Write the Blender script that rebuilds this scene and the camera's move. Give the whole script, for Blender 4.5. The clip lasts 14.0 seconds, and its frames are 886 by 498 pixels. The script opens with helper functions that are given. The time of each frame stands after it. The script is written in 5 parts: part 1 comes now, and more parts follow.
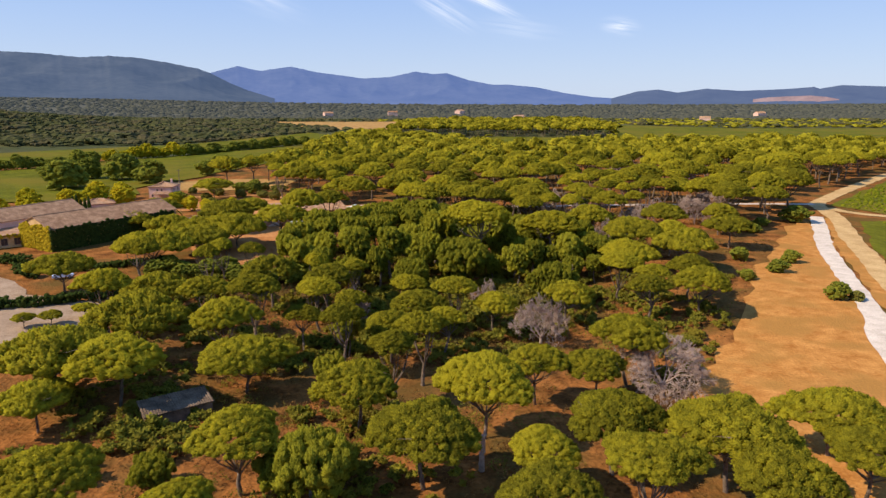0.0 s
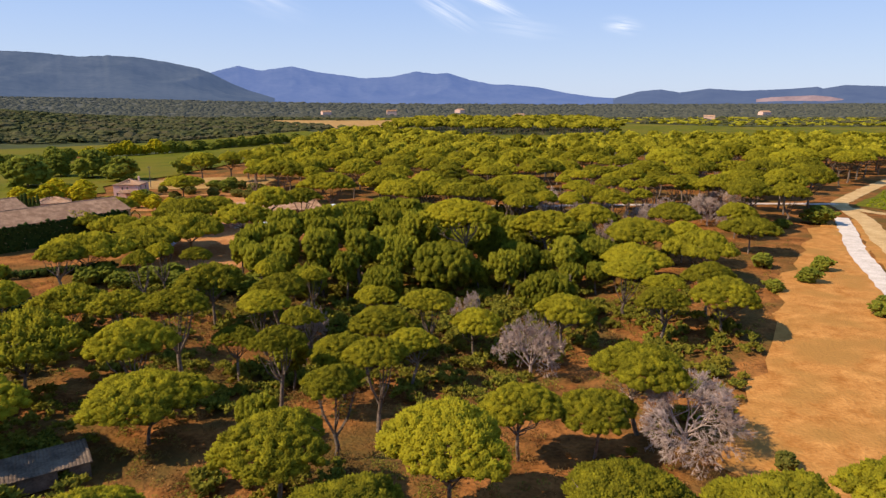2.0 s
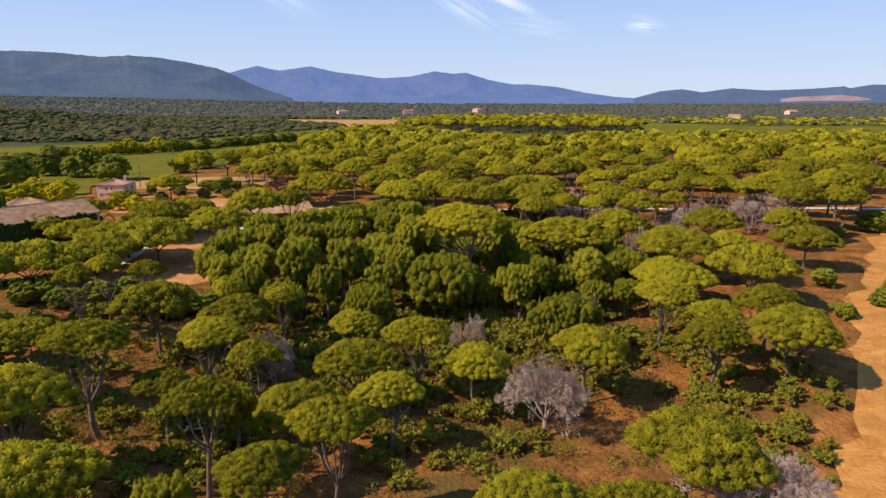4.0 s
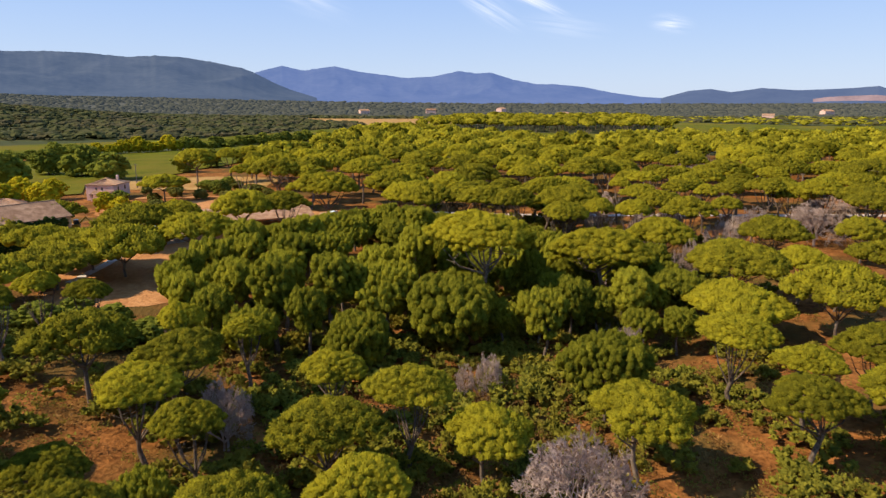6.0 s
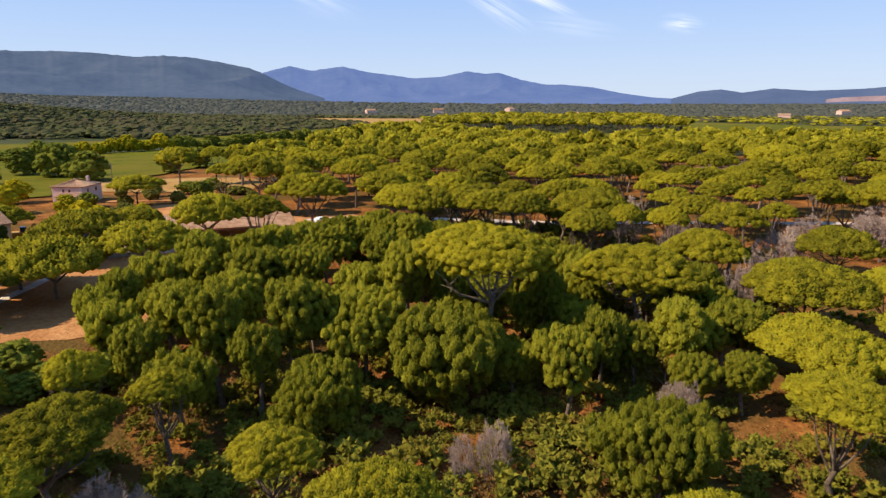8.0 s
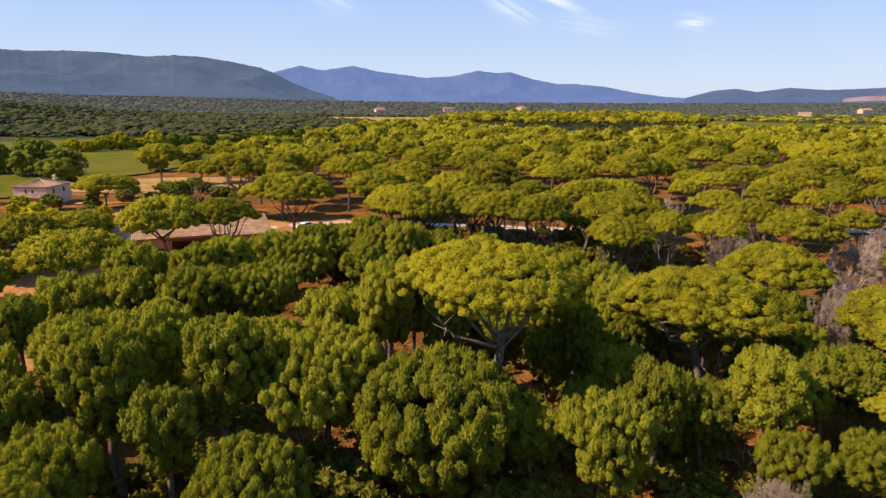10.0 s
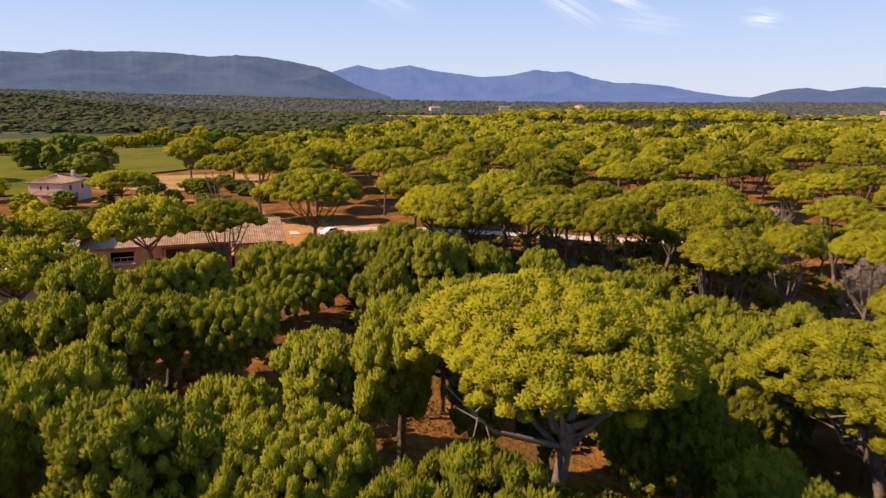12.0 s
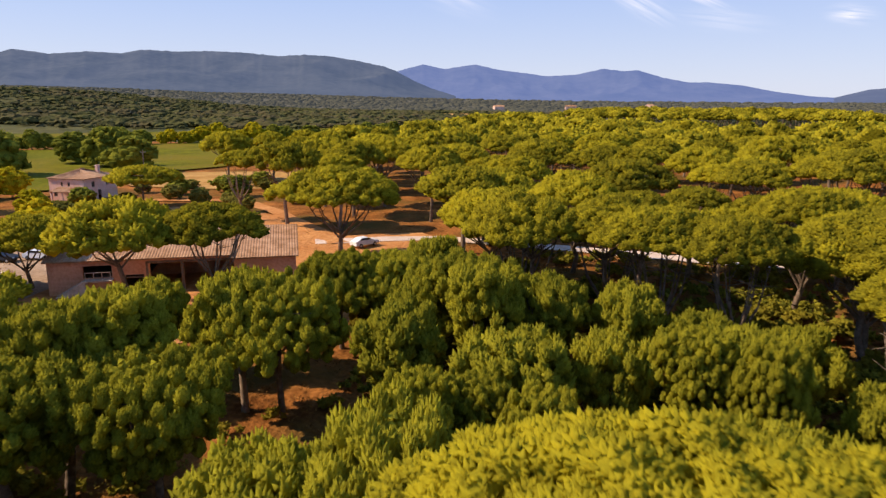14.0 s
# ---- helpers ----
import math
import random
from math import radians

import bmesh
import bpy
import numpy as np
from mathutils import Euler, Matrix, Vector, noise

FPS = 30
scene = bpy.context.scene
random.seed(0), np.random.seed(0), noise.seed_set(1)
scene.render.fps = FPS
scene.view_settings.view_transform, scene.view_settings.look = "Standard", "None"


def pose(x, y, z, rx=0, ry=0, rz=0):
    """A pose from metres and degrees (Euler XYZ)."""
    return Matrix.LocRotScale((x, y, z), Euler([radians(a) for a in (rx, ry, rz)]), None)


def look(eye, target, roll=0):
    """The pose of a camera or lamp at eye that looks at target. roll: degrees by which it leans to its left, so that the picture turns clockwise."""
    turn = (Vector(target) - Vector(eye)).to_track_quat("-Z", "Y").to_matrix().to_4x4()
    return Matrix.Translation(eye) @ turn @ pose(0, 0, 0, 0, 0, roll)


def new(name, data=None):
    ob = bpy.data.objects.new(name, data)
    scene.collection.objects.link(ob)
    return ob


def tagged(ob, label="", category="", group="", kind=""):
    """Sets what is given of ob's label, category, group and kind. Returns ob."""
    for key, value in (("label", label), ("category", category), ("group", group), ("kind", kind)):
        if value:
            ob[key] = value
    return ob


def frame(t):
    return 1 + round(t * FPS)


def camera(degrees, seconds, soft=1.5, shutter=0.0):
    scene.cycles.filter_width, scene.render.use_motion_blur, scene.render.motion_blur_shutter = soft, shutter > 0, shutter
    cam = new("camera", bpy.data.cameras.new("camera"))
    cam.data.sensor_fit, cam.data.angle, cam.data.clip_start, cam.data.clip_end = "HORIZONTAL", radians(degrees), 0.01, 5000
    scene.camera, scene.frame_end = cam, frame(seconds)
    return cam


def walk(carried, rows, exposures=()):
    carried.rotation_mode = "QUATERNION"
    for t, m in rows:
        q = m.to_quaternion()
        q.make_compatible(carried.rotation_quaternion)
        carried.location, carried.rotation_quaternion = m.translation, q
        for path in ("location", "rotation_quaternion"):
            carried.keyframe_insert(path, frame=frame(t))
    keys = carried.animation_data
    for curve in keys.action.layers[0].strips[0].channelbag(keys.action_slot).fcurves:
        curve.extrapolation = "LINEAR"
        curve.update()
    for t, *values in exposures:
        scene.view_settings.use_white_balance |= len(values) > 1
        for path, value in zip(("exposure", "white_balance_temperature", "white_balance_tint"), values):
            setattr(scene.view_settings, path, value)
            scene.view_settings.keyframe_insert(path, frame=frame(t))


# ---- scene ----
cam = camera(66.8, 14.0, 1.4, 0.4)
METRES, EYE, TILT, LEAN, TURN = 150.0, 39.0, -12.7, 0.0, 0.0
ROWS = [
    (0.0, 0.0, 0.0, 0.0, -0.0, 0.0, 0.0),
    (0.5, 0.0089, 0.0342, 0.0012, 0.03, 0.01, -0.04),
    (1.0, 0.0173, 0.0689, 0.0024, 0.1, 0.03, -0.05),
    (1.5, 0.0249, 0.1042, 0.0044, 0.1, 0.04, -0.06),
    (2.0, 0.0319, 0.1396, 0.0074, 0.15, 0.04, -0.05),
    (2.5, 0.0381, 0.1752, 0.0105, 0.27, 0.05, -0.07),
    (3.0, 0.0433, 0.2108, 0.0142, 0.69, 0.06, -0.17),
    (5.5, 0.0602, 0.3871, 0.0355, 3.17, 0.06, -0.72),
    (6.0, 0.061, 0.4222, 0.0396, 3.64, 0.06, -0.85),
    (6.5, 0.0615, 0.4575, 0.0441, 3.92, 0.07, -0.92),
    (7.0, 0.062, 0.493, 0.0482, 4.07, 0.08, -0.95),
    (7.5, 0.0624, 0.5284, 0.0526, 4.19, 0.11, -1.0),
    (8.0, 0.0625, 0.5638, 0.0568, 4.31, 0.11, -1.04),
    (10.5, 0.062, 0.7397, 0.0754, 6.05, 0.07, -1.41),
    (11.0, 0.0605, 0.775, 0.0788, 7.26, 0.04, -1.7),
    (11.5, 0.0587, 0.8103, 0.0828, 8.51, -0.0, -2.01),
    (12.0, 0.0561, 0.8459, 0.087, 9.79, -0.07, -2.28),
    (12.5, 0.0527, 0.8816, 0.0911, 11.05, -0.13, -2.6),
    (13.0, 0.0485, 0.917, 0.0953, 12.32, -0.21, -2.89),
    (13.5, 0.0436, 0.9525, 0.0996, 13.61, -0.28, -3.23),
    (14.0, 0.0379, 0.9876, 0.1034, 15.03, -0.36, -3.59),
]
walk(cam, [(t, pose(0, 0, EYE, TILT, LEAN, TURN) @ pose(METRES * x, METRES * y, METRES * z, 90 + pitch, roll, yaw)) for t, x, y, z, yaw, pitch, roll in ROWS],
     [(0.0, 0.26, 6470, 11), (3.0, 0.30, 6560, 12), (7.0, 0.34, 6480, 10), (10.5, 0.39, 6780, 13), (14.0, 0.38, 7100, 18)])

# ---- sky and sun ----
SUN_ELEVATION, SUN_BEARING = 43.0, -107.0
world = bpy.data.worlds.new("sky")
scene.world = world
world.use_nodes = True
wn, wl = world.node_tree.nodes, world.node_tree.links
sky = wn.new("ShaderNodeTexSky")
sky.sky_type, sky.sun_disc = "NISHITA", False
sky.sun_elevation, sky.sun_rotation = radians(SUN_ELEVATION), radians(SUN_BEARING)
sky.air_density, sky.dust_density, sky.ozone_density, sky.altitude = 1.0, 0.35, 2.2, 60
# thin dry haze whitens the low sky
where, height, veil = wn.new("ShaderNodeTexCoord"), wn.new("ShaderNodeSeparateXYZ"), wn.new("ShaderNodeValToRGB")
wl.new(where.outputs["Generated"], height.inputs[0])
wl.new(height.outputs[2], veil.inputs[0])
veil.color_ramp.elements[0].position, veil.color_ramp.elements[0].color = 0.0, (0.62, 0.75, 0.96, 1)
veil.color_ramp.elements[1].position, veil.color_ramp.elements[1].color = 0.28, (0.20, 0.44, 1.0, 1)
gain, blend = wn.new("ShaderNodeVectorMath"), wn.new("ShaderNodeMix")
gain.operation = "SCALE"
gain.inputs[3].default_value = 7.6
wl.new(veil.outputs[0], gain.inputs[0])
blend.data_type = "RGBA"
blend.inputs[0].default_value = 0.85
wl.new(sky.outputs[0], blend.inputs[6])
wl.new(gain.outputs[0], blend.inputs[7])
wl.new(blend.outputs[2], wn["Background"].inputs[0])
wn["Background"].inputs[1].default_value = 0.105
sun = new("sun", bpy.data.lights.new("sun", "SUN"))
sun.data.energy, sun.data.angle, sun.data.color = 5.0, radians(0.5), (1.0, 0.90, 0.72)
sb, se = radians(SUN_BEARING), radians(SUN_ELEVATION)
sun.matrix_world = look((500 * math.sin(sb) * math.cos(se), 500 * math.cos(sb) * math.cos(se), 500 * math.sin(se)), (0, 0, 0))
scene.view_settings.exposure = 0.25


# ---- materials ----
def material(name, low, high, size=1.0, rough=0.85, bump=0.3, fine=6.0, spec=0.2, island=0.0, own=0.0, third=None, third_size=0.05, leaf=0.0, metal=0.0):
    """Two colours mixed by noise at two scales (metres), with bump; island and own: how far loose pieces and whole objects differ."""
    m = bpy.data.materials.new(name)
    m.use_nodes = True
    n, l = m.node_tree.nodes, m.node_tree.links
    b = n["Principled BSDF"]
    b.inputs["Roughness"].default_value, b.inputs["Metallic"].default_value = rough, metal
    b.inputs["Specular IOR Level"].default_value = spec
    co = n.new("ShaderNodeTexCoord")
    broad, grain = n.new("ShaderNodeTexNoise"), n.new("ShaderNodeTexNoise")
    broad.inputs["Scale"].default_value, broad.inputs["Detail"].default_value = 1.0 / size, 5
    grain.inputs["Scale"].default_value, grain.inputs["Detail"].default_value = fine / size, 3
    l.new(co.outputs["Object"], broad.inputs["Vector"])
    l.new(co.outputs["Object"], grain.inputs["Vector"])

    def calc(op, a, c):
        k = n.new("ShaderNodeMath")
        k.operation = op
        for i, v in enumerate((a, c)):
            if isinstance(v, (int, float)):
                k.inputs[i].default_value = v
            else:
                l.new(v, k.inputs[i])
        return k.outputs[0]

    f = calc("ADD", calc("MULTIPLY", calc("SUBTRACT", broad.outputs[0], 0.5), 2.2), calc("MULTIPLY", calc("SUBTRACT", grain.outputs[0], 0.5), 1.4))
    if island:
        geo = n.new("ShaderNodeNewGeometry")
        f = calc("ADD", f, calc("MULTIPLY", calc("SUBTRACT", geo.outputs["Random Per Island"], 0.5), island))
    if own:
        info = n.new("ShaderNodeObjectInfo")
        f = calc("ADD", f, calc("MULTIPLY", calc("SUBTRACT", info.outputs["Random"], 0.5), own))
    f = calc("ADD", f, 0.5)
    mix = n.new("ShaderNodeMix")
    mix.data_type = "RGBA"
    mix.inputs[6].default_value, mix.inputs[7].default_value = (*low, 1), (*high, 1)
    l.new(f, mix.inputs[0])
    colour = mix.outputs[2]
    if third:
        wide = n.new("ShaderNodeTexNoise")
        wide.inputs["Scale"].default_value, wide.inputs["Detail"].default_value = third_size, 4
        l.new(co.outputs["Object"], wide.inputs["Vector"])
        ramp = n.new("ShaderNodeMapRange")
        ramp.inputs[1].default_value, ramp.inputs[2].default_value = 0.46, 0.62
        l.new(wide.outputs[0], ramp.inputs[0])
        over = n.new("ShaderNodeMix")
        over.data_type = "RGBA"
        l.new(ramp.outputs[0], over.inputs[0])
        l.new(colour, over.inputs[6])
        over.inputs[7].default_value = (*third, 1)
        colour = over.outputs[2]
    l.new(colour, b.inputs["Base Color"])
    if bump:
        bp = n.new("ShaderNodeBump")
        bp.inputs["Strength"].default_value, bp.inputs["Distance"].default_value = bump, 0.15 * size
        l.new(grain.outputs[0], bp.inputs["Height"])
        l.new(bp.outputs[0], b.inputs["Normal"])
    if leaf:
        tr, add = n.new("ShaderNodeBsdfTranslucent"), n.new("ShaderNodeMixShader")
        l.new(colour, tr.inputs[0])
        add.inputs[0].default_value = leaf
        l.new(b.outputs[0], add.inputs[1])
        l.new(tr.outputs[0], add.inputs[2])
        l.new(add.outputs[0], n["Material Output"].inputs[0])
    return m


PINE = material("stone pine needles", (0.205, 0.180, 0.016), (0.53, 0.445, 0.030), 1.2, 0.9, 0.5, 9, 0.02, 0.5, 0.8, leaf=0.58)
YOUNG = material("young pine needles", (0.20, 0.192, 0.018), (0.46, 0.41, 0.036), 1.2, 0.9, 0.5, 9, 0.02, 0.5, 0.6, leaf=0.58)
OAK = material("oak leaves", (0.10, 0.11, 0.014), (0.27, 0.255, 0.028), 1.2, 0.9, 0.4, 8, 0.02, 0.5, 0.6, leaf=0.35)
LIME = material("yellowing leaves", (0.26, 0.22, 0.008), (0.58, 0.43, 0.016), 1.0, 0.9, 0.4, 8, 0.02, 0.5, 0.6, leaf=0.35)
OLIVE = material("olive leaves", (0.10, 0.095, 0.015), (0.22, 0.185, 0.035), 1.0, 0.9, 0.4, 8, 0.02, 0.5, 0.5, leaf=0.25)
CYPRESS = material("cypress leaves", (0.02, 0.03, 0.006), (0.06, 0.075, 0.012), 0.5, 0.9, 0.4, 8, 0.02, 0.4, 0.4)
SCRUB = material("scrub leaves", (0.10, 0.098, 0.015), (0.31, 0.26, 0.036), 1.5, 0.9, 0.4, 6, 0.02, 0.7, 0.4, leaf=0.25, third=(0.20, 0.10, 0.03), third_size=0.16)
DRYSCRUB = material("dry scrub", (0.14, 0.06, 0.018), (0.42, 0.21, 0.06), 1.5, 0.95, 0.4, 6, 0.02, 0.9, 0.4, leaf=0.2)
FARWOOD = material("far wood leaves", (0.036, 0.038, 0.014), (0.090, 0.084, 0.027), 5, 0.9, 0.3, 4, 0.02, 0.9, 0.0, third=(0.085, 0.068, 0.030), third_size=0.02)
FARPINE = material("far pine needles", (0.25, 0.212, 0.016), (0.58, 0.475, 0.032), 6, 0.9, 0.3, 6, 0.02, 0.5, 0.0, leaf=0.45, third=(0.14, 0.12, 0.007), third_size=0.09)
BARK = material("pine bark", (0.095, 0.064, 0.042), (0.26, 0.178, 0.120), 0.5, 0.9, 0.6, 7, 0.15, 0.0, 0.5)
DEADWOOD = material("weathered dead wood", (0.27, 0.178, 0.130), (0.50, 0.355, 0.27), 0.5, 0.95, 0.3, 7, 0.02, 0.4, 0.3)
SOIL = material("dry forest floor", (0.105, 0.037, 0.010), (0.37, 0.140, 0.036), 4, 0.95, 0.6, 7, 0.02, third=(0.13, 0.072, 0.019), third_size=0.08)
STRAW = material("dry grass field", (0.34, 0.125, 0.026), (0.56, 0.25, 0.066), 2.6, 0.95, 0.5, 6, 0.02, third=(0.36, 0.165, 0.040), third_size=0.11)
TERRACOTTA = material("red earth yard", (0.36, 0.138, 0.044), (0.53, 0.245, 0.088), 6, 0.95, 0.4, 8, 0.02)
CHALK = material("white gravel", (0.52, 0.40, 0.30), (0.72, 0.58, 0.45), 2.5, 0.95, 0.4, 8, 0.02)
BUSH = material("bush leaves", (0.10, 0.10, 0.014), (0.33, 0.28, 0.032), 1.0, 0.9, 0.4, 7, 0.02, 0.9, leaf=0.4, third=(0.25, 0.19, 0.022), third_size=0.13)
ROADPINK = material("pink-white gravel", (0.46, 0.33, 0.25), (0.64, 0.50, 0.40), 2.5, 0.95, 0.4, 8, 0.02)
PAVED = material("tan gravel yard", (0.26, 0.165, 0.10), (0.40, 0.27, 0.175), 3.5, 0.95, 0.4, 8, 0.02)
TRACK = material("sandy track", (0.42, 0.24, 0.09), (0.60, 0.38, 0.165), 4, 0.95, 0.4, 8, 0.05)
VINE = material("vine leaves", (0.09, 0.11, 0.006), (0.22, 0.21, 0.012), 3, 0.9, 0.5, 5, 0.02, 0.5, leaf=0.2)
MEADOW = material("green meadow", (0.070, 0.073, 0.007), (0.150, 0.138, 0.011), 12, 0.9, 0.3, 8, 0.02, third=(0.15, 0.115, 0.014), third_size=0.02)
OCHRE = material("ochre stubble", (0.30, 0.15, 0.04), (0.46, 0.26, 0.085), 10, 0.95, 0.3, 8, 0.05)
PLAIN = material("far plain", (0.050, 0.050, 0.018), (0.115, 0.102, 0.035), 60, 0.95, 0.0, 8, 0.05, third=(0.055, 0.06, 0.02), third_size=0.006)
TILE = material("terracotta roof tiles", (0.25, 0.125, 0.062), (0.47, 0.275, 0.16), 1.2, 0.9, 0.3, 5, 0.05, 0.4, 0.5)
TILE_OLD = material("weathered brown roof tiles", (0.21, 0.115, 0.066), (0.41, 0.25, 0.15), 1.5, 0.9, 0.3, 5, 0.05, 0.4, 0.4)
RENDER_PINK = material("pink lime render", (0.46, 0.21, 0.115), (0.64, 0.35, 0.21), 2.5, 0.9, 0.25, 8, 0.05)
RENDER_PALE = material("pale pink render", (0.62, 0.36, 0.265), (0.78, 0.50, 0.385), 2.5, 0.9, 0.25, 8, 0.05)
RENDER_OCHRE = material("ochre render", (0.46, 0.27, 0.11), (0.64, 0.42, 0.20), 2.5, 0.9, 0.25, 8, 0.1)
IVY = material("ivy leaves", (0.02, 0.032, 0.006), (0.06, 0.075, 0.012), 0.6, 0.85, 0.5, 6, 0.03, 0.5, leaf=0.15)
IVY_GOLD = material("golden creeper", (0.28, 0.20, 0.010), (0.56, 0.38, 0.02), 0.6, 0.85, 0.5, 6, 0.03, 0.6, leaf=0.25)
TIMBER = material("weathered timber", (0.10, 0.075, 0.055), (0.24, 0.19, 0.15), 0.8, 0.9, 0.4, 8, 0.1)
SLATE = material("old brown roof sheet", (0.085, 0.056, 0.038), (0.22, 0.148, 0.096), 1.2, 0.9, 0.3, 6, 0.03)
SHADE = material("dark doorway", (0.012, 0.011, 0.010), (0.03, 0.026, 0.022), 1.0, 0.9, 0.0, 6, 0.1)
WHITE = material("white car paint", (0.70, 0.70, 0.70), (0.82, 0.82, 0.80), 2, 0.35, 0.0, 6, 0.5)
BLACK = material("black car paint", (0.012, 0.012, 0.014), (0.03, 0.03, 0.034), 2, 0.3, 0.0, 6, 0.5)
RUBBER = material("tyre rubber", (0.015, 0.015, 0.015), (0.035, 0.034, 0.033), 0.5, 0.8, 0.1, 6, 0.2)
GLASS = material("dark window glass", (0.015, 0.018, 0.02), (0.04, 0.045, 0.05), 1, 0.12, 0.0, 6, 0.6)
YELLOW = material("yellow machine paint", (0.55, 0.25, 0.02), (0.72, 0.36, 0.03), 1, 0.5, 0.1, 6, 0.4)
STEEL = material("grey galvanised steel", (0.35, 0.36, 0.37), (0.55, 0.56, 0.57), 1, 0.4, 0.1, 6, 0.5, metal=0.7)
BLUE = material("blue plastic", (0.12, 0.27, 0.5), (0.2, 0.38, 0.62), 1, 0.5, 0.0, 6, 0.4)
STONE = material("pale rubble stone", (0.36, 0.27, 0.20), (0.58, 0.46, 0.36), 0.8, 0.9, 0.5, 5, 0.1, 0.4)


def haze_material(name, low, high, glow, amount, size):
    """Far mountains and woods: wooded rock, the blue of the air before it put in as emission."""
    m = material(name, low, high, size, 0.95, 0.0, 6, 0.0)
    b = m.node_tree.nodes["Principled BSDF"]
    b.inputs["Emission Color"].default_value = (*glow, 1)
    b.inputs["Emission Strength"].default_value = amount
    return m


# distance haze on woods and foothills: greyed base colour plus bluish emission
FARHAZE = haze_material("far woods with haze glow", (0.040, 0.040, 0.026), (0.088, 0.080, 0.046), (0.06, 0.07, 0.09), 0.30, 45)
FOOTHILL = haze_material("foothill woods with haze glow", (0.045, 0.043, 0.028), (0.11, 0.096, 0.055), (0.06, 0.07, 0.10), 0.5, 60)
# ranges and quarry glow faintly: blue air haze painted into their materials
MOUNT_NEAR = haze_material("wooded ridge with haze glow", (0.025, 0.029, 0.027), (0.055, 0.057, 0.052), (0.050, 0.078, 0.150), 0.92, 160)
MOUNT_FAR = haze_material("far ridge with blue haze glow", (0.03, 0.035, 0.035), (0.06, 0.062, 0.06), (0.075, 0.125, 0.31), 1.0, 200)
MOUNT_RIGHT = haze_material("low wooded hills with haze glow", (0.018, 0.022, 0.024), (0.035, 0.04, 0.04), (0.07, 0.10, 0.20), 1.0, 140)
QUARRY = haze_material("pink quarry face with haze glow", (0.17, 0.105, 0.09), (0.27, 0.175, 0.15), (0.16, 0.17, 0.30), 0.22, 90)


# ---- mesh helpers ----
def mesh_np(name, verts, tris, mats, index=None, smooth=False):
    """A mesh of triangles from arrays."""
    me = bpy.data.meshes.new(name)
    n = len(tris)
    me.vertices.add(len(verts))
    me.vertices.foreach_set("co", np.asarray(verts, dtype=np.float32).ravel())
    me.loops.add(n * 3)
    me.loops.foreach_set("vertex_index", np.asarray(tris, dtype=np.int32).ravel())
    me.polygons.add(n)
    me.polygons.foreach_set("loop_start", np.arange(0, n * 3, 3, dtype=np.int32))
    for m in mats:
        me.materials.append(m)
    if index is not None:
        me.polygons.foreach_set("material_index", np.asarray(index, dtype=np.int32))
    me.polygons.foreach_set("use_smooth", np.full(n, smooth))
    me.update(calc_edges=True)
    return me


def part(name, bm, mat, parent, label="", smooth=False):
    """Links a bmesh as one mesh under a thing, or alone where parent is None."""
    me = bpy.data.meshes.new(name)
    bmesh.ops.recalc_face_normals(bm, faces=bm.faces)
    bm.to_mesh(me)
    bm.free()
    for f in me.polygons:
        f.use_smooth = smooth
    me.materials.append(mat)
    ob = new(name, me)
    ob.parent = parent
    return tagged(ob, label)


def slab(bm, x0, x1, y0, y1, z0, z1, bevel=0.0):
    """A box between two corners, its edges rounded by bevel."""
    m = Matrix.Translation(((x0 + x1) / 2, (y0 + y1) / 2, (z0 + z1) / 2)) @ Matrix.Diagonal((x1 - x0, y1 - y0, z1 - z0, 1))
    r = bmesh.ops.create_cube(bm, size=1, matrix=m)
    if bevel:
        edges = {e for v in r["verts"] for e in v.link_edges}
        bmesh.ops.bevel(bm, geom=list(edges), offset=bevel, segments=2, affect="EDGES", profile=0.6)
    return bm


def terrain(x, y):
    """The ground's height: flat, with a damp hollow in the wood and a low wooded rise far off."""
    away = ((x - 6) / (40 if x > 6 else 52)) ** 2 + ((y - 132) / 52) ** 2
    hollow = -4.6 * math.exp(-away ** 1.5) if away < 6 else 0.0
    away = ((x - 22) / 34) ** 2 + ((y - 200) / 30) ** 2
    hollow += -3.2 * math.exp(-away ** 1.5) if away < 6 else 0.0
    dip = -0.8 / ((1 + math.exp(max(-60, min(60, (x + 75) / 8)))) * (1 + math.exp(max(-60, min(60, (225 - y) / 8)))))
    rise = 30 * math.exp(-(((x + 760) / 230) ** 2 + ((y - 850) / 300) ** 2)) if x < -200 else 0.0
    return hollow + dip + rise


def inside(x, y, poly):
    hit = False
    for (ax, ay), (bx, by) in zip(poly, poly[1:] + poly[:1]):
        if (ay > y) != (by > y) and x < (bx - ax) * (y - ay) / (by - ay) + ax:
            hit = not hit
    return hit


